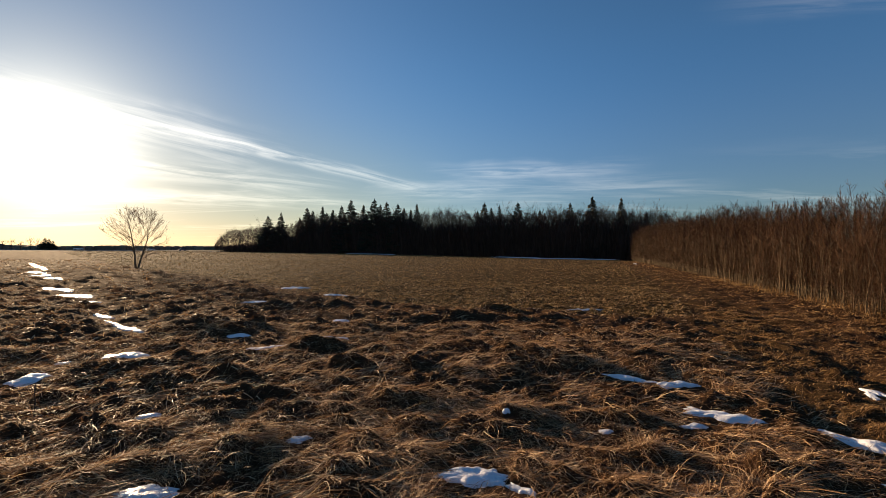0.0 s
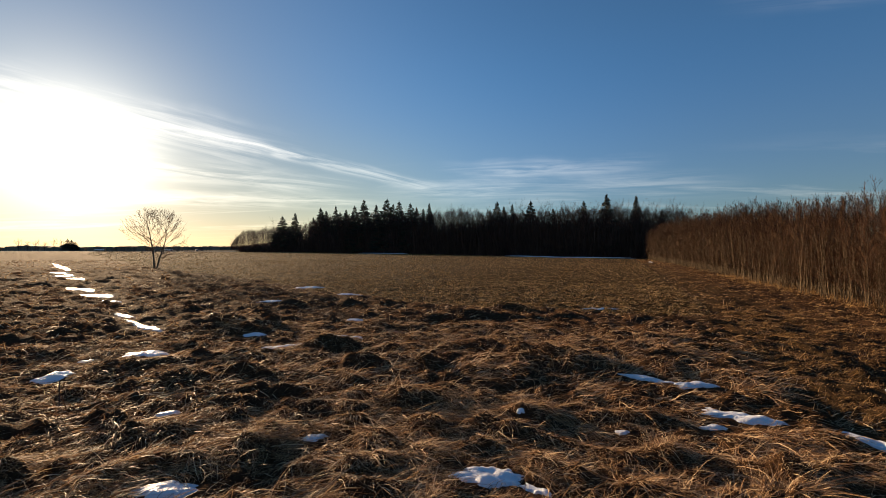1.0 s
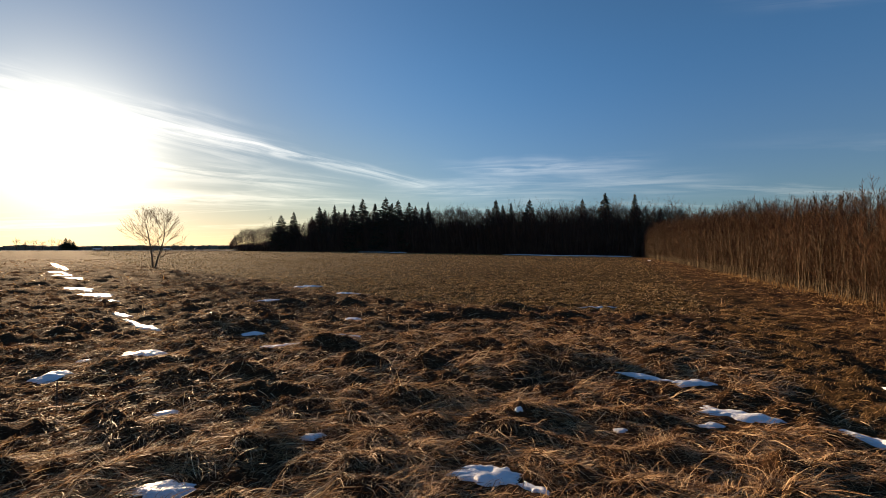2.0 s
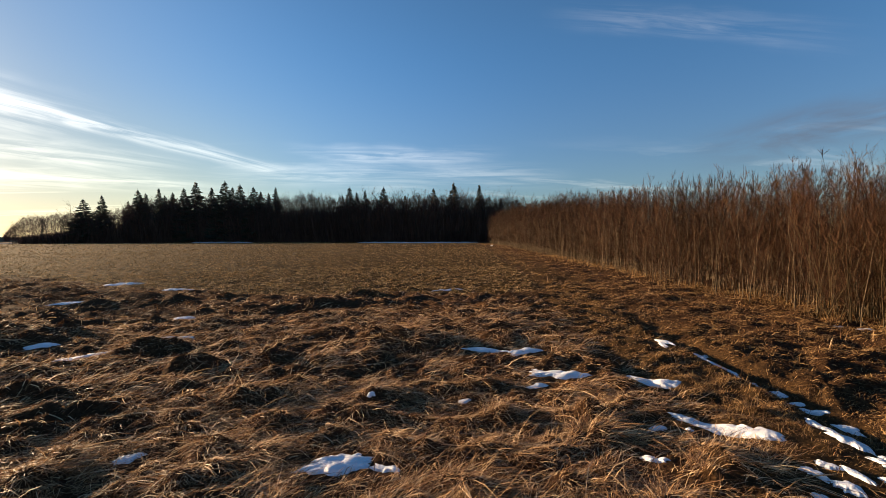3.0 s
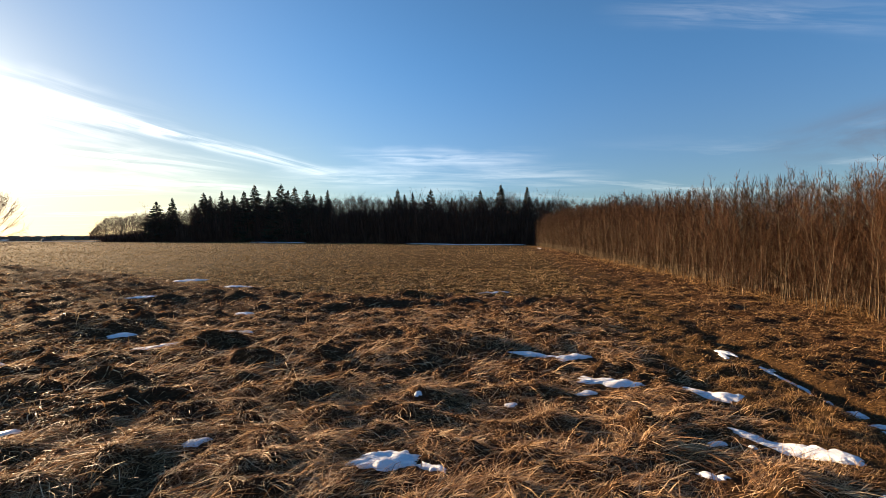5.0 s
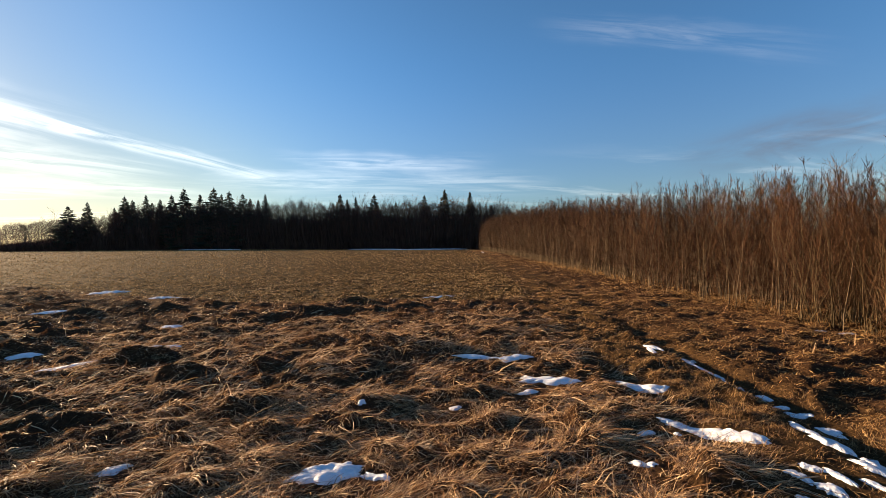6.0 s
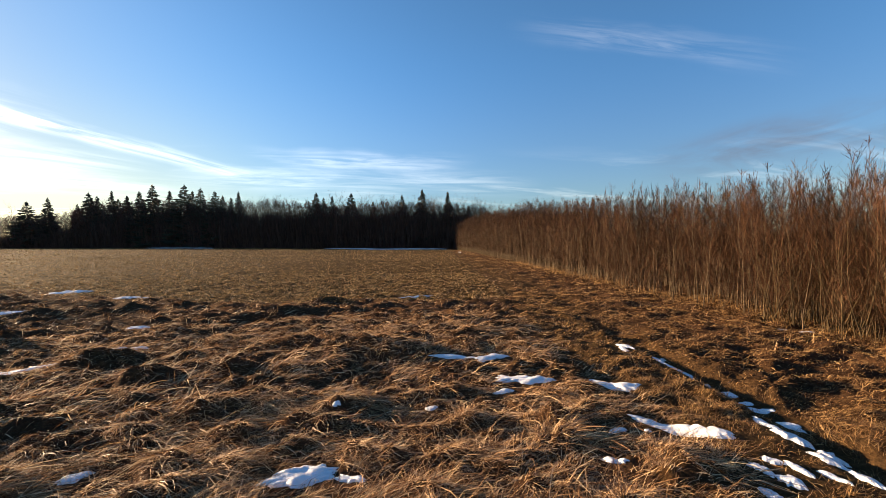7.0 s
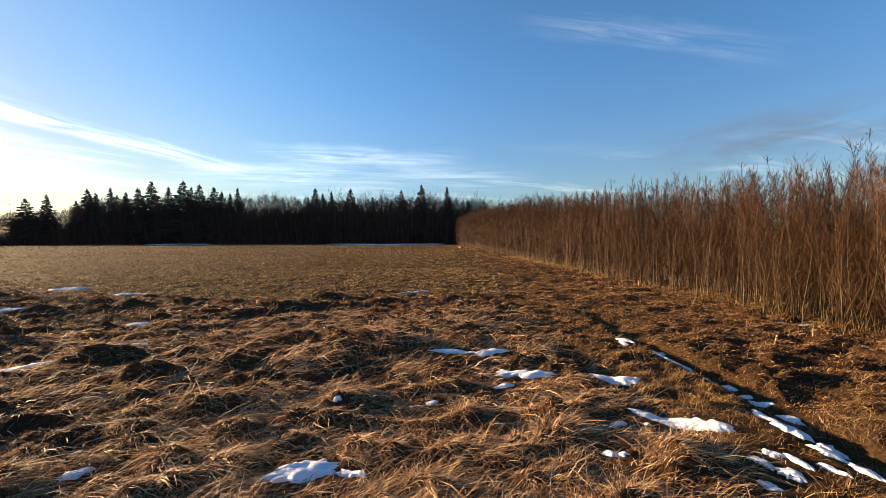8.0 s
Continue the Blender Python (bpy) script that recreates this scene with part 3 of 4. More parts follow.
def whip(rs, wood, twigs, foot, way, h, r0, low, n, fine):
    """One stem with ascending side shoots and their twiglets."""
    k = 7 if fine else 4
    pts = bend(rs, foot, way, h, k, 0.10 if fine else 0.04, 0.06)
    rad = r0 * (1 - 0.85 * (np.arange(k + 1) / k) ** 0.8)
    cut = 5 if fine else 3
    wood.tube(pts[:cut + 1], rad[:cut + 1], 5 if fine else 3)
    twigs.tube(pts[cut:], rad[cut:], 3)
    for _ in range(n):
        f = low + (0.97 - low) * rs.uniform(0, 1) ** 0.85
        i = min(int(f * k), k - 1)
        p = pts[i] + (pts[i + 1] - pts[i]) * (f * k - i)
        ln = (0.12 + 0.42 * math.sin(math.pi * min(1, 0.28 + 0.72 * f)) + 0.12 * (1 - f)) * rs.uniform(0.5, 1.25) * h / 3.5
        phi, tilt = rs.uniform(0, 6.28), rs.uniform(0.45, 1.15) * (1.2 - 0.5 * f)
        if fine:
            br = bend(rs, p, outward(rs, phi, tilt), ln, 2, 0.12, 0.03)
            twigs.tube(br, [0.0032, 0.0024, 0.0009], 3)
            for _ in range(4):
                a = br[0] + (br[2] - br[0]) * rs.uniform(0.2, 0.95)
                twigs.blade(rs, a, a + outward(rs, phi + rs.normal(0, 0.9), tilt + rs.normal(0, 0.4)) * ln * rs.uniform(0.3, 0.6), 0.005)
        else:
            e = p + outward(rs, phi, tilt) * ln
            twigs.blade(rs, p, e, 0.011)
            for _ in range(2):
                a = p + (e - p) * rs.uniform(0.25, 0.9)
                twigs.blade(rs, a, a + outward(rs, phi + rs.normal(0, 0.9), tilt + rs.normal(0, 0.4)) * ln * rs.uniform(0.35, 0.7), 0.008)


def sapling_meshes(seed, height, stems, lean, n, fine=True, low=0.10, stout=0.011):
    rs = np.random.RandomState(seed)
    wood, twigs = Soup(), Soup()
    for k in range(stems):
        h = height * rs.uniform(0.75, 1.0) if k else height
        foot = np.array([rs.normal(0, 0.11), rs.normal(0, 0.11), 0.0]) * (1 if stems > 1 else 0.3)
        foot[2] = -0.08
        way = outward(rs, rs.uniform(0, 6.28) if stems < 3 else k * 6.28 / stems + rs.normal(0, 0.3), lean * rs.uniform(0.3, 1.2))
        whip(rs, wood, twigs, foot, way, h, stout * rs.uniform(0.7, 1.15), low, n, fine)
    return wood, twigs


SAPLING_HEIGHT = 3.5
SAPLINGS = []
for i, (h, stems, lean, n, stout) in enumerate(((3.5, 1, 0.06, 66, 0.013), (3.5, 1, 0.09, 60, 0.011), (3.5, 2, 0.12, 40, 0.009), (3.4, 1, 0.05, 70, 0.012), (3.7, 1, 0.07, 64, 0.013),
                                         (3.5, 1, 0.10, 56, 0.0155), (3.4, 1, 0.14, 50, 0.0145), (3.4, 6, 0.24, 24, 0.014), (3.2, 8, 0.34, 18, 0.013))):
    wood, twigs = sapling_meshes(100 + i, h, stems, lean, n, True, 0.06 if stems > 2 else 0.14 if stout > 0.014 else 0.06, stout)
    SAPLINGS.append((wood.mesh("stem", [M_SHRUB if stems > 2 else M_STEM]), twigs.mesh("crown", [M_TWIG], False)))


def place_sapling(kind, x, y, turn, size, shrub):
    ob = tagged(new("willow_shrub" if shrub else "sapling"),
                "many-stemmed bare willow shrub with red-brown shoots by the track" if shrub else
                "slender bare sapling, pale stem and red-brown twigs, in thicket",
                "shrub" if shrub else "sapling", "saplings of the thicket")
    ob.matrix_world = Matrix.Translation((x, y, float(low_land(x, y)))) @ Matrix.Rotation(turn, 4, "Z") @ Matrix.Diagonal((size, size, size, 1))
    part("stem", SAPLINGS[kind][0], ob, "olive-grey bark" if shrub else "pale greyish bark")
    tagged(part("crown", SAPLINGS[kind][1], ob, "red-brown fine twigs"), kind="stuff")


def thicket():
    rs = np.random.RandomState(21)
    pts = []
    y = -5.0
    while y < 107:
        dens = 8.5 if y < 30 else 7.0 if y < 60 else 5.0
        strip = 0.5 if y < 40 else 1.0
        deep = 5.5 if y < 40 else 6.0
        for _ in range(rs.poisson(dens * strip * deep)):
            back = deep * rs.uniform(0, 1) ** 1.35
            yy = y + rs.uniform(0, strip)
            pts.append((float(hedge(yy)) + 0.12 + back + 0.2 * rs.normal(), yy, back))
        y += strip
    pts = np.array(pts)
    order = np.argsort(np.hypot(pts[:, 0], pts[:, 1]) + pts[:, 2] * 2.5 + np.where(pts[:, 1] < 2.0, 60, 0))
    near, rest = pts[order[:290]], pts[order[290:]]
    for x, y, back in near:
        shrub = y < 6.0 and rs.rand() < 0.45
        kind = rs.choice([7, 8]) if shrub else rs.choice([5, 6]) if back < 0.9 and rs.rand() < 0.45 else rs.choice(5, p=(0.26, 0.2, 0.18, 0.24, 0.12))
        size = float(hedge_height(y)) / SAPLING_HEIGHT * rs.uniform(0.78, 1.08) * (0.95 if back < 0.6 else 1.0)
        place_sapling(kind, x, y, rs.uniform(0, 6.28), size, shrub)
    d = np.hypot(rest[:, 0], rest[:, 1])
    woods, shoots = Soup(), Soup()
    for i in range(7):
        fine = i < 3
        wd, tw = sapling_meshes(300 + i, SAPLING_HEIGHT, 1 if i % 3 else 2, 0.08, (46 if i % 3 else 28) if fine else (56 if i % 3 else 32), fine, 0.14, 0.012 if fine else 0.014)
        pick = np.where((d < 13.5) == fine)[0]
        pick = pick[np.arange(len(pick)) % (3 if fine else 4) == (i if fine else i - 3)]
        x, y = rest[pick, 0], rest[pick, 1]
        size = rs.uniform(0.72, 1.07, len(pick)) * hedge_height(y) / SAPLING_HEIGHT * np.where(rest[pick, 2] < 0.8, 0.94, 1.0) * (1 + 0.10 * rough_noise(x * 0.35, y * 0.35, 91))
        turn, z = rs.uniform(0, 6.28, len(pick)), low_land(x, y)
        if len(pick):
            woods.add(*scattered(wd.arrays(), x, y, z, turn, size, size))
            shoots.add(*scattered(tw.arrays(), x, y, z, turn, size, size))
    th = tagged(new("thicket"), "dense bare thicket of pale-stemmed saplings with red-brown tops along the track", "thicket", kind="stuff")
    tagged(part("stem", woods.mesh("stem", [M_STEM]), th, "pale stems"), kind="stuff")
    tagged(part("crown", shoots.mesh("crown", [M_TWIG], False), th, "red-brown twigs"), kind="stuff")


thicket()


def bare_tree(seed, height, spread, first, limbs, r0, forks=3, fine=1.0, levels=3):
    """Trunk and limbs in one soup, twigs in another."""
    rs = np.random.RandomState(seed)
    wood, twigs = Soup(), Soup()
    trunk = bend(rs, (0, 0, -0.3), (0, 0, 1), height * 0.92, 7, 0.05, 0.03)
    wood.tube(trunk, np.linspace(r0, r0 * 0.12, 8) * np.array([1.25, 1, 1, 1, 1, 1, 1, 1]), 5)

    def grow(p, d, ln, r, lev):
        br = bend(rs, p, d, ln, 3, 0.13, 0.09)
        if lev < levels - 1:
            wood.tube(br, [r, r * 0.75, r * 0.5, r * 0.25], 3)
        else:
            twigs.tube(br[[0, 2, 3]], [r, r * 0.6, r * 0.2], 3)
        n = forks + (lev == 0) * 2
        for _ in range(int(n * (fine if lev else 1))):
            j = rs.randint(0, 3)
            a = br[j] + (br[j + 1] - br[j]) * rs.uniform(0.2, 1)
            dd = br[j + 1] - br[j]
            dd = dd / np.linalg.norm(dd) + rs.normal(0, 0.5, 3)
            dd /= np.linalg.norm(dd)
            if lev < levels - 1:
                grow(a, dd, ln * rs.uniform(0.4, 0.62), r * 0.5, lev + 1)
            else:
                twigs.spike(a, a + dd * ln * rs.uniform(0.4, 0.8), r * 0.55)
    for q in range(limbs):
        f = first + (0.98 - first) * (q + rs.uniform(0, 1)) / limbs
        i = min(int(f * 7), 6)
        p = trunk[i] + (trunk[i + 1] - trunk[i]) * (f * 7 - i)
        shape = math.sin(math.pi * min(1, 0.25 + 0.75 * (f - first) / (1 - first))) ** 0.7
        grow(p, outward(rs, q * 2.4 + rs.uniform(-0.5, 0.5), rs.uniform(0.5, 0.95)), spread * (0.35 + 0.75 * shape) * rs.uniform(0.8, 1.15),
             r0 * 0.42 * (1 - 0.6 * f), 0)
    return wood, twigs


# ---- the lone tree at the field's edge ----
def lone_tree():
    x, y = -23.9, 33.3
    ob = tagged(new("lone_tree"), "small bare rounded deciduous tree with forked trunk at the field edge", "tree")
    ob.matrix_world = Matrix.Translation((x, y, float(low_land(x, y))))
    rs = np.random.RandomState(5)
    wood, twigs = Soup(), Soup()
    mid, half = np.array([0.05, 0.0, 2.75]), np.array([2.45, 2.3, 1.95])

    def to_rim(p, d):
        """Way from p along d to the rounded outline of the crown."""
        q, e = (p - mid) / half, d / half
        b, c = q @ e, q @ q - 1
        return (-b + math.sqrt(max(0.0, b * b - (e @ e) * c))) / (e @ e)
    for dx, d, r, h in ((-0.02, (-0.07, 0.0, 1), 0.085, 4.1), (0.14, (0.13, 0.05, 1), 0.075, 3.9)):
        t = bend(rs, (dx, 0, -0.2), np.array(d) / np.linalg.norm(d), h, 8, 0.05, 0.01)
        wood.tube(t, np.linspace(r, r * 0.12, 9), 7)
        for q in range(24):
            f = 0.25 + 0.70 * (q + rs.rand()) / 24
            i = min(int(f * 8), 7)
            p = t[i] + (t[i + 1] - t[i]) * (f * 8 - i)
            d1 = outward(rs, q * 2.4 + rs.normal(0, 0.4), rs.uniform(0.8, 1.15) * (1.62 - 1.3 * f))
            ln = to_rim(p, d1) * rs.uniform(0.8, 1.0)
            b1 = bend(rs, p, d1, ln, 5, 0.07, 0.02)
            rr = r * 0.30 * (1.1 - f)
            wood.tube(b1, np.linspace(rr, rr * 0.25, 6), 4)
            for _ in range(9):
                g1 = rs.uniform(0.25, 0.98) * 5
                j = min(int(g1), 4)
                a = b1[j] + (b1[j + 1] - b1[j]) * (g1 - j)
                dd = (b1[j + 1] - b1[j]) / np.linalg.norm(b1[j + 1] - b1[j]) + rs.normal(0, 0.38, 3)
                dd /= np.linalg.norm(dd)
                b2 = bend(rs, a, dd, min(1.1, to_rim(a, dd)) * rs.uniform(0.55, 1.05) + 0.1, 3, 0.10, 0.05)
                twigs.tube(b2, [0.0075, 0.006, 0.0045, 0.002], 3)
                for _ in range(6):
                    a2 = b2[0] + (b2[3] - b2[0]) * rs.uniform(0.2, 1)
                    dd2 = (b2[3] - b2[0]) / np.linalg.norm(b2[3] - b2[0]) + rs.normal(0, 0.45, 3) + np.array([0, 0, 0.15])
                    twigs.spike(a2, a2 + dd2 / np.linalg.norm(dd2) * rs.uniform(0.15, 0.38), 0.004)
    part("trunk", wood.mesh("trunk", [M_LONE]), ob, "brown forked trunk and limbs")
    tagged(part("crown", twigs.mesh("crown", [M_LONETWIG], False), ob, "fine bare twigs"), kind="stuff")


def tree_behind():
    """Older bare birches standing behind the thicket."""
    for i, (x, y, h) in enumerate(((33.0, 17.5, 7.6), (36.0, 15.0, 7.2), (31.5, 21.5, 6.8))):
        wd, tw = bare_tree(140 + i, h, 1.9, 0.35, 12, 0.09, 3, 1.0)
        ob = tagged(new("birch"), "older bare birch with fine dark crown behind the thicket", "tree", "birches behind the thicket")
        ob.location = (x, y, float(base(x, y)))
        part("trunk", wd.mesh("trunk", [M_LONE]), ob)
        tagged(part("crown", tw.mesh("crown", [M_TWIG], False), ob, "fine dark red-brown twigs"), kind="stuff")


def stake():
    x, y = -4.33, 4.50
    so = Soup()
    so.tube([(0, 0, -0.1), (0.004, 0, 0.08), (-0.003, 0.004, 0.17), (0.006, 0, 0.27)], [0.007, 0.006, 0.006, 0.004], 6)
    ob = new("stake", so.mesh("stake", [M_TRUNK]))
    ob.location = (x, y, float(land(x, y)))
    tagged(ob, "thin dark wooden stake standing in the dead grass", "stake")


M_LONE = surface("lone_tree_bark", bark_build((0.07, 0.048, 0.03), (0.19, 0.135, 0.085), 6.0), 0.85, 0.2)
# twigs lighter than their bark: the low sun's glow is put into the colour
M_LONETWIG = surface("lone_tree_glow_twigs", shoot_build((0.13, 0.070, 0.034), (0.21, 0.118, 0.058), (0.30, 0.18, 0.09)), 0.6, 0.3)
lone_tree()
tree_behind()
stake()


# ---- the wood beyond the field ----
EDGE_X = (-112, -85, -52, -22, 0, 20, 36, 54, 90, 140)
EDGE_Y = (212, 208, 205, 186, 166, 143, 129, 127, 120, 118)


def wood_edge(x):
    return np.interp(x, EDGE_X, EDGE_Y)


def on_edge(az, back=0.0):
    """Point of the wood's front at that bearing, and back metres behind it."""
    lo, hi = 60.0, 320.0
    a = radians(az)
    for _ in range(50):
        mid = (lo + hi) / 2
        if mid * math.cos(a) > float(wood_edge(mid * math.sin(a))):
            hi = mid
        else:
            lo = mid
    r = lo + back
    return r * math.sin(a), r * math.cos(a), r


def spruce_arrays(seed, width, gaps):
    """A spruce 1 m tall and width wide: trunk soup and crown soup."""
    rs = np.random.RandomState(seed)
    wood, crown = Soup(), Soup()
    wood.tube([(0, 0, -0.02), (0, 0, 0.3), (0, 0, 0.7), (0, 0, 0.99)], [0.014, 0.011, 0.006, 0.001], 6)
    z, lev = 0.10, 0
    while z < 0.985:
        t = (z - 0.1) / 0.9
        reach = (width * (1 - t) ** 0.88 * 0.67 + 0.007) * rs.uniform(0.85, 1.12)
        if t < 0.15:
            reach *= 0.75 + t * 1.6
        n = max(5, int(9 - 4 * t))
        for q in range(n):
            if rs.rand() < gaps:
                continue
            phi = q / n * 6.283 + lev * 0.9 + rs.normal(0, 0.15)
            ln = reach * rs.uniform(0.5, 1.2)
            droop = 0.45 * (1 - t) + 0.05
            c, s = math.cos(phi), math.sin(phi)
            z0 = z
            z = z0 + rs.uniform(-0.014, 0.014)
            a = np.array([0, 0, z])
            m = np.array([c * ln * 0.55, s * ln * 0.55, z - droop * ln * 0.45])
            e = np.array([c * ln, s * ln, z - droop * ln * 0.55])
            side = np.array([-s, c, 0])
            wd = ln * 0.17 + 0.004
            # bough: a ridged, drooping fan with hanging side sprays
            v = [a, m + side * wd - (0, 0, wd * 0.5), m + (0, 0, 0.004), m - side * wd - (0, 0, wd * 0.5), e,
                 m + side * wd * 0.5 + np.array([c, s, 0]) * ln * 0.2 - (0, 0, wd * 0.9), m - side * wd * 0.5 + np.array([c, s, 0]) * ln * 0.2 - (0, 0, wd * 0.9)]
            crown.add(v, [(0, 1, 2), (0, 2, 3), (1, 4, 2), (2, 4, 3), (1, 5, 4), (3, 4, 6)])
            for _ in range(2):
                h = a + (e - a) * rs.uniform(0.35, 0.95) + side * rs.normal(0, wd * 0.5)
                crown.add([h + side * 0.006, h - side * 0.006, h + np.array([c * 0.01, s * 0.01, -rs.uniform(0.015, 0.04)])], [(0, 1, 2)])
            z = z0
        z += 0.0165 * (1.15 - 0.40 * t)
        lev += 1
    crown.spike((0, 0, 0.95), (0, 0, 1.015), 0.006)
    return wood, crown


SPRUCES = []
for i, (w, gp) in enumerate(((0.42, 0.10), (0.50, 0.14), (0.36, 0.06), (0.56, 0.22))):
    wd, cr = spruce_arrays(40 + i, w, gp)
    SPRUCES.append((wd.mesh("trunk", [M_TRUNK]), cr.mesh("crown", [M_NEEDLE], False)))


def spruce(kind, x, y, height, turn, stout=1.0):
    ob = tagged(new("spruce"), "tall dark green spruce standing in the far wood", "tree", "spruces of the wood")
    ob.matrix_world = Matrix.Translation((x, y, float(base(x, y)))) @ Matrix.Rotation(turn, 4, "Z") @ Matrix.Diagonal((height * stout, height * stout, height, 1))
    part("trunk", SPRUCES[kind][0], ob)
    part("crown", SPRUCES[kind][1], ob, "drooping dark green boughs")


# bearing, elevation of the tip in degrees, metres behind the edge, shape, stoutness
SPRUCE_ROWS = ((-22.2, 4.2, 3, 3, 1.1), (-20.7, 4.65, 2, 0, 1.0), (-17.6, 5.4, 4, 1, 1.0), (-16.9, 5.0, 8, 2, 1.0), (-15.7, 5.6, 3, 2, 0.9), (-14.4, 5.2, 7, 0, 1.0),
               (-13.3, 5.75, 4, 1, 0.9), (-12.1, 6.5, 2, 0, 1.0), (-10.5, 5.9, 6, 2, 1.0), (-9.1, 6.75, 2, 1, 1.0), (-8.3, 6.0, 8, 0, 0.9), (-7.5, 6.4, 4, 1, 1.0))
SPRUCE_ROWS_2 = ((-6.0, 6.1, 3, 3, 1.0), (-5.2, 5.6, 8, 0, 0.9), (-3.5, 6.1, 3, 2, 0.8), (-4.3, 5.4, 5, 2, 0.8), (5.5, 6.3, 4, 1, 0.9), (6.4, 5.6, 7, 2, 0.9), (7.5, 5.9, 4, 2, 0.8),
                 (9.9, 6.3, 3, 1, 0.8), (4.6, 5.2, 8, 0, 0.8), (16.5, 6.1, 4, 1, 0.8), (19.2, 6.75, 2, 0, 0.95), (22.6, 6.4, 1, 2, 0.9), (25.4, 4.6, 2, 1, 0.8), (12.7, 5.2, 6, 3, 0.9))


def the_wood():
    rs = np.random.RandomState(33)
    for az, tip, back, kind, stout in SPRUCE_ROWS + SPRUCE_ROWS_2:
        x, y, r = on_edge(az, back + 4)
        h = r * math.tan(radians(tip)) + 1.65 - float(base(x, y))
        spruce(kind, x, y, h, rs.uniform(0, 6.28), stout * rs.uniform(1.05, 1.3))
    for az in np.arange(-18.5, 25, 0.8):
        if -2.5 < az < 4:
            continue
        x, y, r = on_edge(az + rs.normal(0, 0.2), 14 + rs.uniform(0, 25))
        h = r * math.tan(radians(rs.uniform(3.6, 4.9))) + 1.65
        spruce(rs.randint(0, 4), x, y, h, rs.uniform(0, 6.28))
    kinds = []
    for i in range(5):
        wd, tw = bare_tree(60 + i, 15.0, 3.8, (0.35, 0.42, 0.3, 0.5, 0.38)[i], 9, 0.19, 2, 1.0)
        kinds.append((wd.mesh("trunk", [M_TRUNK]), tw.mesh("crown", [M_LIMB], False)))

    def bare(kind, x, y, h, wide=1.0):
        ob = tagged(new("bare_tree"), "bare grey-brown deciduous tree with fine twigs in the far wood", "tree", "bare trees of the wood")
        k = h / 15.0
        ob.matrix_world = Matrix.Translation((x, y, float(base(x, y)))) @ Matrix.Rotation(rs.uniform(0, 6.28), 4, "Z") @ Matrix.Diagonal((k * wide, k * wide, k, 1))
        part("trunk", kinds[kind][0], ob)
        tagged(part("crown", kinds[kind][1], ob), kind="stuff")
    for row, back in enumerate((0.5, 4.0, 9.0, 16.0)):
        for az in np.arange(-27.4, 30, (0.9, 1.2, 1.5, 1.8)[row]):
            a = az + rs.normal(0, 0.25)
            x, y, r = on_edge(a, back + rs.uniform(0, 3))
            top = np.interp(a, (-28, -26.8, -23, -20, -17, -8, 0, 6, 14, 20, 28), (1.2, 2.4, 3.0, 3.2, 4.6, 5.2, 5.6, 5.4, 5.7, 5.8, 5.2)) * rs.uniform(0.84, 1.04) - 0.3 * (row == 0)
            bare(rs.randint(0, 5), x, y, r * math.tan(radians(top)) + 1.65 - float(base(x, y)), rs.uniform(0.75, 1.1))
    for az in np.arange(-27.6, -18.5, 0.30):
        a = az + rs.normal(0, 0.1)
        x, y, r = on_edge(a, rs.uniform(0, 9))
        top = np.interp(a, (-28, -26.8, -23, -20), (1.2, 2.4, 3.0, 3.1)) * rs.uniform(0.8, 1.06)
        bare(rs.randint(0, 5), x, y, r * math.tan(radians(top)) + 1.65 - float(base(x, y)), rs.uniform(0.9, 1.2))
    for a, top, back in ((12.3, 6.3, 2), (8.9, 6.4, 6), (14.2, 5.8, 5), (15.2, 5.8, 4), (27.6, 5.9, 3), (-23.3, 4.1, 4), (-19.0, 3.9, 3), (1.0, 5.6, 4), (20.6, 5.9, 6)):
        x, y, r = on_edge(a, back)
        bare(rs.randint(0, 5), x, y, r * math.tan(radians(top)) + 1.65 - float(base(x, y)), 0.9)
    # tangled undergrowth and young growth along the edge and inside
    n = 52000
    az = np.radians(rs.uniform(-27, 27, n))
    back = rs.uniform(0, 1, n) ** 1.5 * 45
    rr = np.array([on_edge(a, 0)[2] for a in np.linspace(-28, 28, 113)])
    r = np.interp(np.degrees(az), np.linspace(-28, 28, 113), rr) + back
    x, y = r * np.sin(az), r * np.cos(az)
    z = base(x, y)
    lid = np.interp(np.degrees(az), (-28, -24, -20, -17, -8, 0, 8, 14, 20, 28), (0.5, 1.2, 2.0, 3.7, 4.4, 4.9, 4.6, 4.7, 4.7, 4.0))
    lid = lid * (0.86 + 0.22 * rough_noise(np.degrees(az) * 1.3, back * 0.05, 77) + 0.12 * rough_noise(np.degrees(az) * 5, back * 0.1, 78))
    h = (r * np.tan(np.radians(lid)) + 1.65 - z) * rs.uniform(0.08, 1.0, n)
    w = rs.uniform(0.02, 0.10, n)
    ph = rs.uniform(0, np.pi, n)
    lx, ly = rs.normal(0, 1.3, n), rs.normal(0, 1.3, n)
    cx, cy = np.cos(ph) * w, np.sin(ph) * w
    v = np.stack([np.stack([x - cx, y - cy, z - 0.2], 1), np.stack([x + cx, y + cy, z - 0.2], 1),
                  np.stack([x + lx * 0.5 - cx * 1.6, y + ly * 0.5 - cy * 1.6, z + h * 0.55], 1), np.stack([x + lx * 0.5 + cx * 1.6, y + ly * 0.5 + cy * 1.6, z + h * 0.55], 1),
                  np.stack([x + lx, y + ly, z + h], 1)], 1).reshape(-1, 3)
    f = (np.array([(0, 1, 3), (0, 3, 2), (2, 3, 4)])[None] + (np.arange(n) * 5)[:, None, None]).reshape(-1, 3)
    # fine twigs of the crowns, a brown haze of countless shoots
    k = 130000
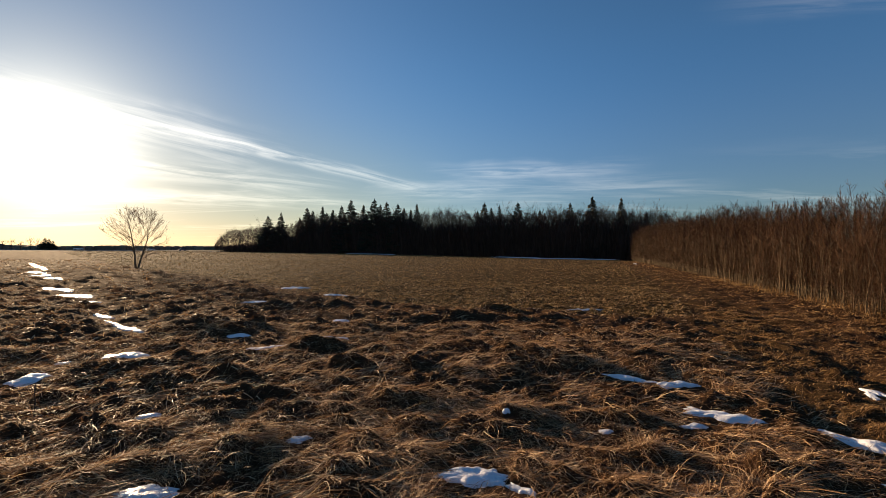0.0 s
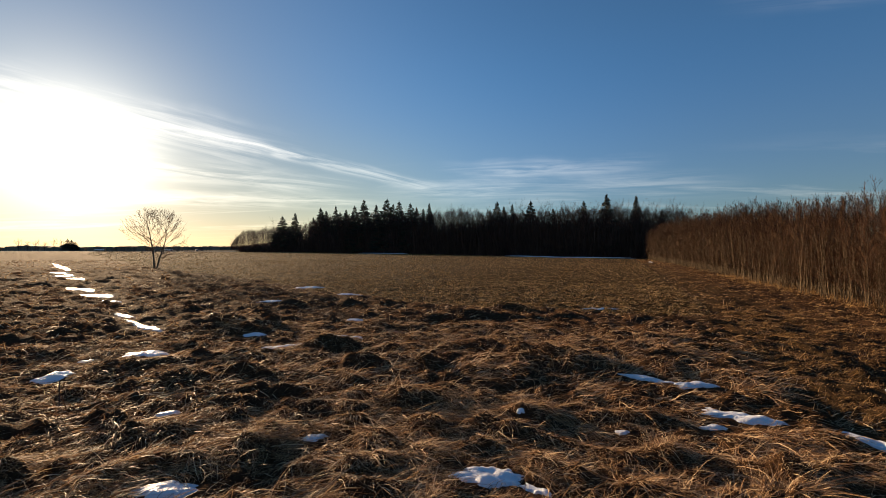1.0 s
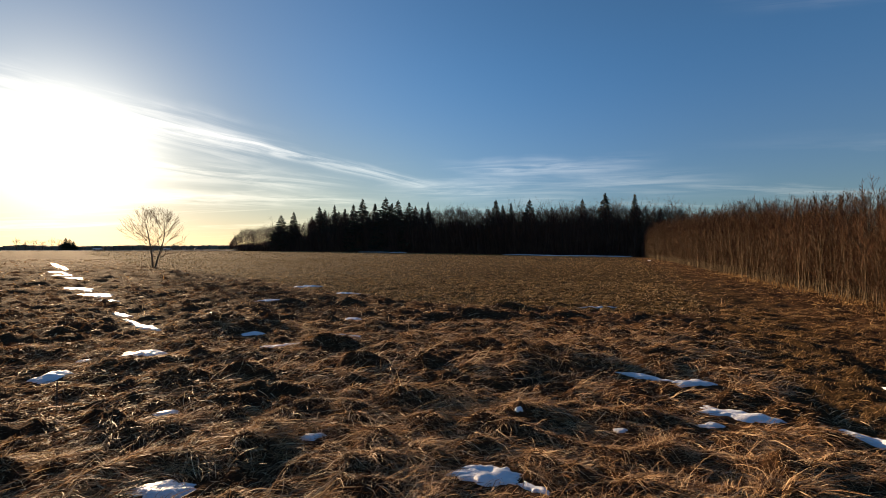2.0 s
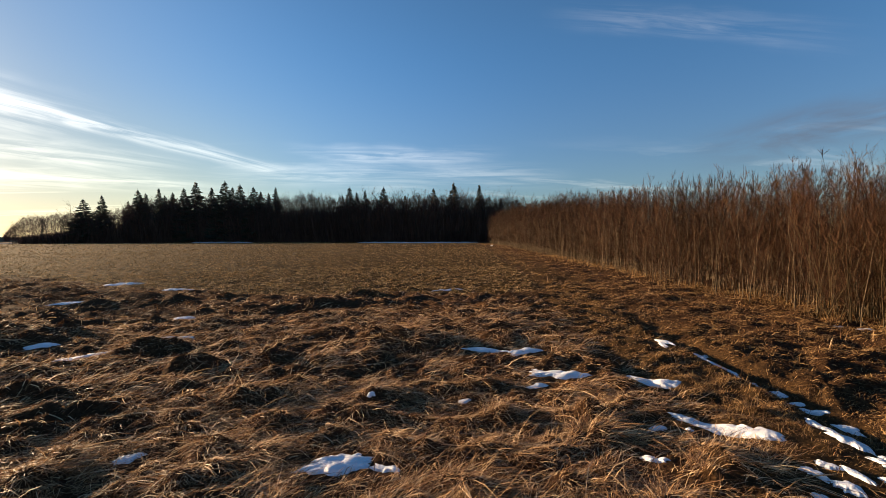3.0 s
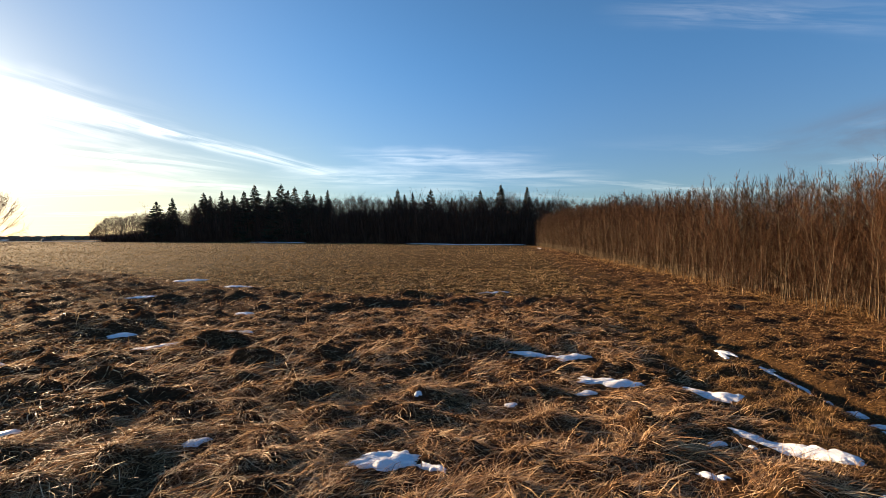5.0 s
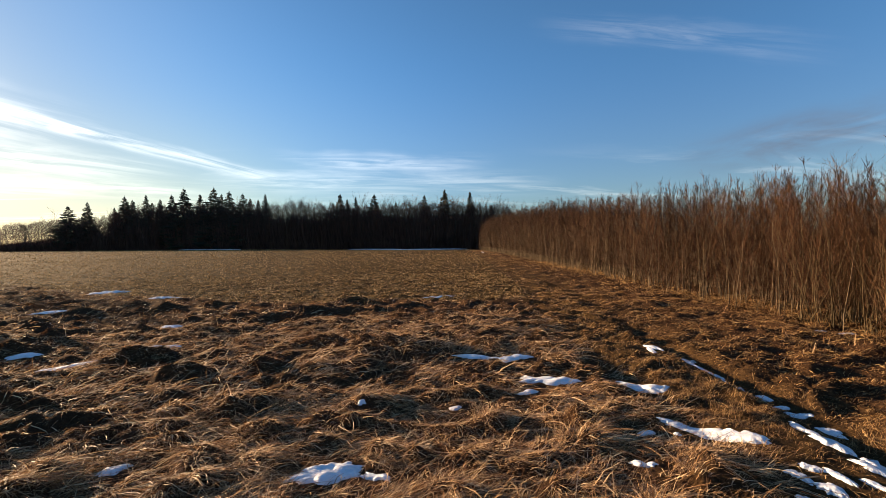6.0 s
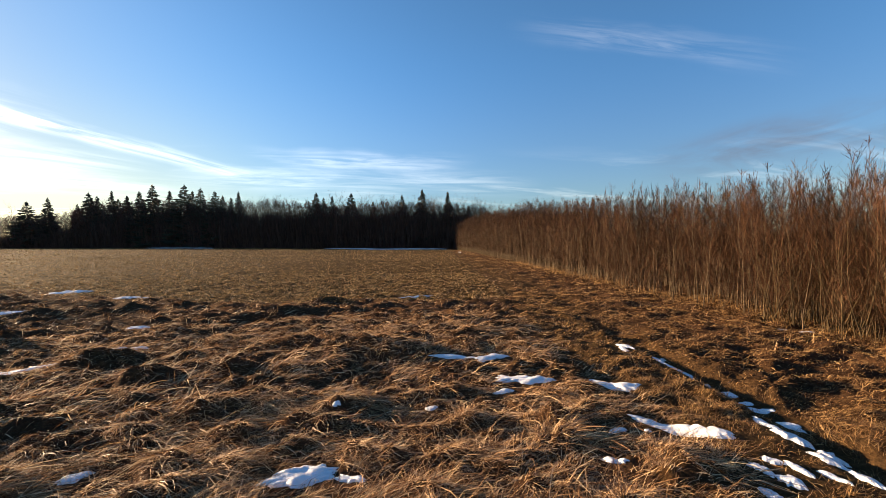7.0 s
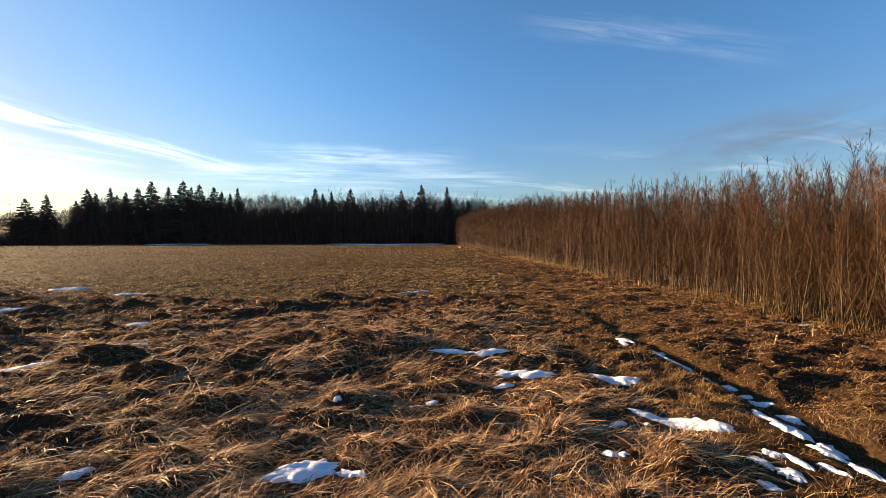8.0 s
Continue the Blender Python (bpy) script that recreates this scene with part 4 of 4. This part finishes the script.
    az = np.radians(np.where(rs.rand(k) < 0.15, rs.uniform(-28, -18, k), rs.uniform(-19, 28, k)))
    r = np.interp(np.degrees(az), np.linspace(-28, 28, 113), rr) + rs.uniform(-4, 18, k)
    x, y = r * np.sin(az), r * np.cos(az)
    cap = np.interp(np.degrees(az), (-28, -26.8, -23, -20, -17, -8, 0, 6, 14, 20, 28), (0.5, 2.1, 2.8, 3.0, 4.5, 5.1, 5.5, 5.2, 5.5, 5.6, 5.0))
    cap = cap * (0.90 + 0.16 * rough_noise(np.degrees(az) * 2.2, r * 0.08, 79))
    z2 = base(x, y) + (r * np.tan(np.radians(cap)) + 1.65) * rs.uniform(0.12, 1.0, k) ** 0.8
    d = np.stack([rs.normal(0, 0.5, k), rs.normal(0, 0.5, k), rs.uniform(0.2, 1.2, k)], 1) * rs.uniform(0.7, 1.6, k)[:, None]
    q = np.stack([x, y, z2], 1)
    wv = np.stack([np.cos(az), -np.sin(az), az * 0], 1) * rs.uniform(0.018, 0.04, k)[:, None]
    v2 = np.stack([q - wv, q + wv, q + d], 1).reshape(-1, 3)
    f2 = np.arange(k * 3).reshape(-1, 3)
    tagged(new("twig_haze", tri_mesh("twig_haze", v2, f2, [M_HAZE])), "brown haze of fine bare twigs in the wood's crowns", "twigs", kind="stuff")
    tagged(new("undergrowth", tri_mesh("undergrowth", v, f, [M_LIMB])), "dark tangled undergrowth filling the shaded wood edge", "undergrowth", kind="stuff")


the_wood()


# ---- far distance ----
def far_woods():
    rs = np.random.RandomState(71)
    soup = Soup()
    n = 1700
    az = np.radians(rs.uniform(-75, 95, n))
    r = rs.uniform(1100, 1500, n)
    h = rs.uniform(9, 11, n) + 3 * rough_noise(np.degrees(az) * 0.25, az * 0, 5)
    for a, rr, hh in zip(az, r, h):
        x, y = rr * math.sin(a), rr * math.cos(a)
        k = 6
        th = np.arange(k) / k * 6.283 + rs.rand()
        w = rs.uniform(7, 16)
        low = np.stack([x + w * np.cos(th), y + w * np.sin(th), np.full(k, -1.0)], 1)
        mid = np.stack([x + w * 0.9 * np.cos(th), y + w * 0.9 * np.sin(th), hh * rs.uniform(0.75, 0.97, k)], 1)
        top = np.array([[x + rs.normal(0, 1), y, hh]])
        f = []
        for j in range(k):
            q = (j + 1) % k
            f += [(j, q, k + q), (j, k + q, k + j), (k + j, k + q, 2 * k)]
        soup.add(np.vstack([low, mid, top]), f)
    tagged(new("distant_woods", soup.mesh("distant_woods", [M_FAR_HAZE], False)), "low strip of woods along the far horizon, haze in colour", "woods", kind="stuff")


far_woods()


def road():
    ang = np.radians(np.arange(-60, -24, 0.5))
    v = []
    for a in ang:
        r = 300 / max(0.3, math.cos(a + radians(40)))
        for q in (-4.0, 4.0):
            x, y = (r + q) * math.sin(a), (r + q) * math.cos(a)
            v.append((x, y, float(base(x, y)) + 0.25))
        for q in (4.5, -4.5):
            x, y = (r + q) * math.sin(a), (r + q) * math.cos(a)
            v.append((x, y, float(base(x, y)) - 0.2))
    f = []
    for i in range(len(ang) - 1):
        for a, b in ((0, 1), (1, 2), (2, 3), (3, 0)):
            p, q = i * 4 + a, i * 4 + b
            f += [(p, q, q + 4), (p, q + 4, p + 4)]
    tagged(new("road", tri_mesh("road", v, f, [M_ROAD])), "pale distant country road across the fields", "road", kind="structure")


road()


def car(az, paint, label, turn):
    a = radians(az)
    r = 300 / math.cos(a + radians(40))
    x, y = r * math.sin(a), r * math.cos(a)
    ob = tagged(new("car"), label, "car", "cars on the road")
    ob.matrix_world = Matrix.Translation((x, y, float(base(x, y)) + 0.25)) @ Matrix.Rotation(turn, 4, "Z")
    prof = ((-2.15, 0.35), (-2.2, 0.75), (-1.9, 0.95), (-1.2, 1.0), (1.0, 1.0), (1.9, 0.85), (2.15, 0.6), (2.1, 0.3))
    cab = ((-1.5, 0.98), (-1.0, 1.42), (0.4, 1.45), (1.15, 0.98))

    def hull(name, pr, half, taper, mat):
        bm = bmesh.new()
        l = [bm.verts.new((px, -half * (taper if pz > 1.2 else 1), pz)) for px, pz in pr]
        rr = [bm.verts.new((px, half * (taper if pz > 1.2 else 1), pz)) for px, pz in pr]
        bm.faces.new(l), bm.faces.new(rr[::-1])
        for i in range(len(pr)):
            j = (i + 1) % len(pr)
            bm.faces.new((l[i], rr[i], rr[j], l[j]))
        bmesh.ops.recalc_face_normals(bm, faces=bm.faces)
        bmesh.ops.bevel(bm, geom=bm.edges[:], offset=0.04, segments=1, affect="EDGES")
        me = bpy.data.meshes.new(name)
        bm.to_mesh(me)
        bm.free()
        me.materials.append(mat)
        return part(name, me, ob)
    hull("body", prof, 0.88, 1.0, paint)
    hull("cabin", cab, 0.80, 0.86, M_GLASS)
    wheel = Soup()
    th = np.arange(14) / 14 * 6.283
    ring = np.stack([np.cos(th) * 0.32, np.zeros(14), np.sin(th) * 0.32], 1)
    v = np.vstack([ring + (0, -0.1, 0), ring + (0, 0.1, 0), [[0, -0.1, 0], [0, 0.1, 0]]])
    f = []
    for j in range(14):
        q = (j + 1) % 14
        f += [(j, q, 14 + q), (j, 14 + q, 14 + j), (28, q, j), (29, 14 + j, 14 + q)]
    me = tri_mesh("wheel", v, f, [M_TYRE])
    for wx in (-1.35, 1.35):
        for wy in (-0.8, 0.8):
            part("wheel", me, ob).location = (wx, wy, 0.32)


car(-40.4, M_PAINT_W, "white passenger car on the distant country road", radians(40))
car(-34.3, M_PAINT_W, "pale passenger car on the distant country road", radians(45))
car(-31.3, M_PAINT_D, "dark passenger car on the distant country road", radians(48))


def farm_clump():
    rs = np.random.RandomState(81)
    for az, h, kind in ((-46.4, 11, 0), (-45.8, 10, 1), (-45.2, 10, 0), (-44.6, 9, 1), (-43.9, 12, 0), (-43.4, 12, 1)):
        a, r = radians(az), 560.0
        x, y = r * math.sin(a), r * math.cos(a)
        wd, tw = bare_tree(90 + kind, h, 3.8, 0.2, 10, 0.4, 3, 1.0)
        ob = tagged(new("farm_tree"), "bare tree in a distant farmstead clump", "tree", "farmstead trees")
        ob.location = (x, y, float(base(x, y)))
        part("trunk", wd.mesh("trunk", [M_TRUNK]), ob)
        tagged(part("crown", tw.mesh("crown", [M_LIMB], False), ob), kind="stuff")
    for az, h in ((-42.9, 13), (-42.6, 12), (-42.3, 10)):
        a, r = radians(az), 560.0
        x, y = r * math.sin(a), r * math.cos(a)
        spruce(3, x, y, h, rs.uniform(0, 6.28), 1.5)


farm_clump()


# ---- dead grass, stubble and sprouts ----
def blades(rs, x, y, length, width, lift, flow, spread, droop, joints=3):
    """Bent blades of some joints, rooted at x, y: vertices and triangles."""
    n = len(x)
    phi = flow + rs.normal(0, spread, n)
    el = lift + rs.normal(0, 0.22, n)
    z = land(x, y)
    # the ground under the tip, and between root and tip in proportion
    zt = land(x + np.cos(phi) * length * 0.85, y + np.sin(phi) * length * 0.85)
    p = np.stack([x, y, z - 0.01], 1)
    tw = rs.normal(0, 0.6, n)
    out = np.empty((n, 2 * joints + 1, 3))
    for k in range(joints):
        side = np.stack([-np.sin(phi) * np.cos(tw), np.cos(phi) * np.cos(tw), np.sin(tw)], 1)
        w = width * (1.0 - 0.4 * k / joints) * 0.5
        out[:, 2 * k] = p - side * w[:, None]
        out[:, 2 * k + 1] = p + side * w[:, None]
        d = np.stack([np.cos(el) * np.cos(phi), np.cos(el) * np.sin(phi), np.sin(el)], 1)
        p = p + d * (length / joints)[:, None]
        p[:, 2] = np.maximum(p[:, 2], z + (zt - z) * (k + 1) / joints + 0.006 + 0.02 * rs.rand(n))
        el = el - droop * rs.uniform(0.5, 1.4, n) * 3 / joints
        phi = phi + rs.normal(0, 0.22, n)
    out[:, 2 * joints] = p
    f = []
    for k in range(joints - 1):
        q = 2 * k
        f += [(q, q + 1, q + 3), (q, q + 3, q + 2)]
    f.append((2 * joints - 2, 2 * joints - 1, 2 * joints))
    return out.reshape(-1, 3), (np.array(f)[None] + (np.arange(n) * (2 * joints + 1))[:, None, None]).reshape(-1, 3)


def ring_points(rs, n, r0, r1, a0, a1):
    a = np.radians(rs.uniform(a0, a1, n))
    r = np.sqrt(rs.uniform(r0 ** 2, r1 ** 2, n))
    return r * np.sin(a), r * np.cos(a)


def sward(name, seed, n, r0, r1, a0, a1, length, width, label, joints=2, verge=False, messy=0.75, in_ruts=False):
    rs = np.random.RandomState(seed)
    x, y = ring_points(rs, n, r0, r1, a0, a1)
    fld, right = zones(x, y)
    track = np.exp(-((x - rut_right(y)) / 0.45) ** 2) + np.exp(-((x - rut_left(y)) / 0.35) ** 2)
    track = 1 - np.clip(track * 1.6, 0, 1) if in_ruts else track
    tuft = rough_noise(x * 1.6, y * 1.6, 61) + 0.6 * rough_noise(x * 4.5, y * 4.5, 62)
    keep = (rs.rand(n) < (1 - fld) * ((right > 0.5) == verge) * (1 - (0.95 if in_ruts else 0.45) * np.clip(track + 0.4 * rough_noise(x * 2.5, y * 2.5, 68), 0, 1)) * np.clip(0.6 + 0.8 * tuft, 0.2, 1)) & (rs.rand(n) > 0.98 * snow_cover(x, y, 0.08)) & (x < hedge(y) + 2.0)
    x, y, tuft, right = x[keep], y[keep], tuft[keep], right[keep]
    m = len(x)
    # the mat falls off the tussocks and is combed mostly one way between them
    gap = 0.12
    sx, sy = land(x + gap, y) - land(x - gap, y), land(x, y + gap) - land(x, y - gap)
    bias = -0.5 + 1.3 * rough_noise(x * 0.6, y * 0.6, 63) + 0.8 * rough_noise(x * 2.2, y * 2.2, 64)
    flow = np.arctan2(0.10 * np.sin(bias) - sy, 0.10 * np.cos(bias) - sx)
    ln = length * (0.3 + 1.1 * rs.rand(m) ** 1.6) * np.clip(0.9 + 0.45 * tuft, 0.5, 1.5) * (1 - 0.2 * right)
    lift = 0.03 + 0.55 * rs.rand(m) ** 3
    v, f = blades(rs, x, y, ln, width * rs.uniform(0.6, 1.4, m), lift, flow, messy, 0.28, joints)
    tagged(new(name, tri_mesh(name, v, f, [M_VERGE if verge else M_DRY])), label, "grass", kind="stuff")


GRASS = "long matted straw-coloured dead grass lying over tussocks"
sward("dead_grass", 1, 155000, 2.0, 5.0, -58, 76, 0.15, 0.0044, GRASS, 2)
sward("dead_grass", 2, 120000, 5.0, 10.0, -56, 74, 0.17, 0.0066, GRASS)
sward("dead_grass", 3, 90000, 10.0, 24.0, -56, 62, 0.22, 0.013, GRASS)
sward("dead_grass", 4, 45000, 24.0, 70.0, -54, 40, 0.30, 0.04, GRASS)
# longer straws combed together over the mat
sward("long_straw", 11, 44000, 2.0, 5.0, -58, 76, 0.31, 0.0046, GRASS, 3, False, 0.5)
sward("long_straw", 12, 40000, 5.0, 10.0, -56, 74, 0.32, 0.0068, GRASS, 3, False, 0.5)
sward("dead_grass", 5, 12000, 0.3, 2.0, -180, 180, 0.24, 0.006, GRASS)
sward("dead_grass", 6, 20000, 2.0, 7.0, 77, 301, 0.26, 0.010, GRASS)


VERGE = "short brown dead grass along the track and thicket"
sward("verge_grass", 7, 80000, 1.5, 6.0, 25, 78, 0.15, 0.0045, VERGE, 2, True, 0.9)
sward("verge_grass", 8, 120000, 6.0, 16.0, 25, 78, 0.17, 0.0075, VERGE, 2, True, 0.9)
sward("verge_grass", 10, 42000, 16.0, 50.0, 22, 46, 0.25, 0.020, VERGE, 2, True, 0.9)


sward("verge_grass", 14, 11000, 50.0, 115.0, 20, 33, 0.42, 0.06, VERGE, 2, True, 0.9)
sward("track_grass", 13, 16000, 1.5, 9.0, 25, 78, 0.08, 0.006, "short trodden grass in the ruts of the track", 2, True, 1.5, True)


def upright_stalks(seed, n):
    """Sparse standing stalks above the mat and along the thicket's foot."""
    rs = np.random.RandomState(seed)
    x, y = ring_points(rs, n, 3.0, 16.0, -54, 72)
    fld, right = zones(x, y)
    keep = (rough_noise(x * 0.8, y * 0.8, 66) > 0.25) & (fld < 0.3) & (x < hedge(y) + 0.6) & (snow_cover(x, y) < 0.1)
    x, y = x[keep], y[keep]
    m = len(x)
    v, f = blades(rs, x, y, rs.uniform(0.10, 0.28, m), np.full(m, 0.005) * (0.6 + np.hypot(x, y) / 10), np.full(m, 1.25), rs.uniform(0, 6.28, m), 0.5, 0.12)
    tagged(new("standing_stalks", tri_mesh("standing_stalks", v, f, [M_DRY])), "thin dry stalks standing above the matted grass", "grass", kind="stuff")


upright_stalks(9, 2200)


def stalk_group(seed, cx, cy, wide, deep, n, tall):
    """A loose group of dry stalks that still stand."""
    rs = np.random.RandomState(seed)
    x, y = cx + rs.normal(0, wide, n), cy + rs.normal(0, deep, n)
    v, f = blades(rs, x, y, tall * rs.uniform(0.6, 1.2, n), np.full(n, 0.005), rs.uniform(1.1, 1.5, n), rs.uniform(0, 6.28, n), 0.5, 0.10)
    tagged(new("standing_stalks", tri_mesh("standing_stalks", v, f, [M_DRY])), "pale dry stalks standing together above the matted grass", "grass", kind="stuff")


stalk_group(41, 1.75, 6.15, 0.32, 0.10, 34, 0.24)
stalk_group(42, 2.25, 6.25, 0.14, 0.10, 16, 0.26)
stalk_group(43, 4.54, 4.29, 0.07, 0.05, 12, 0.20)
stalk_group(44, 6.95, 4.05, 0.10, 0.08, 16, 0.17)


def foot_grass(seed, n):
    """Tall dead grass standing between the outer stems of the thicket."""
    rs = np.random.RandomState(seed)
    y = rs.uniform(1, 32, n)
    x = hedge(y) + rs.normal(0.25, 0.45, n)
    keep = (rough_noise(x * 1.1, y * 1.1, 67) > -0.25) & (snow_cover(x, y, 0.1) < 0.1)
    x, y = x[keep], y[keep]
    m = len(x)
    v, f = blades(rs, x, y, rs.uniform(0.08, 0.30, m), 0.0035 + 0.0003 * y, rs.uniform(0.5, 1.35, m), rs.uniform(0, 6.28, m), 0.5, 0.25, 2)
    tagged(new("foot_grass", tri_mesh("foot_grass", v, f, [M_VERGE])), "tall brown dead grass at the foot of the thicket", "grass", kind="stuff")


foot_grass(19, 9000)


def sprouts(seed, n, r0, r1, size, width):
    rs = np.random.RandomState(seed)
    x, y = ring_points(rs, n, r0, r1, -56, 36)
    fld, right = zones(x, y)
    clump = rough_noise(x * 2.6, y * 2.6, 71)
    keep = (fld > 0.4) & (snow_cover(x, y, 1.5 if r1 > 100 else 0.05) < 0.1) & (rs.rand(n) < np.clip(0.5 + clump, 0.1, 1))
    x, y = x[keep], y[keep]
    m = len(x)
    v, f = blades(rs, x, y, size * rs.uniform(0.5, 1.4, m), width * rs.uniform(0.7, 1.3, m), rs.uniform(0.15, 0.8, m), rs.uniform(0, 6.28, m), 0.5, 0.4, 1)
    tagged(new("field_sprouts", tri_mesh("field_sprouts", v, f, [M_SPROUT])), "short stubble and winter sprouts of the sown field", "crop", kind="stuff")


sprouts(15, 190000, 10, 24, 0.085, 0.019)
sprouts(16, 150000, 24, 70, 0.10, 0.045)
sprouts(17, 190000, 70, 260, 0.15, 0.14)
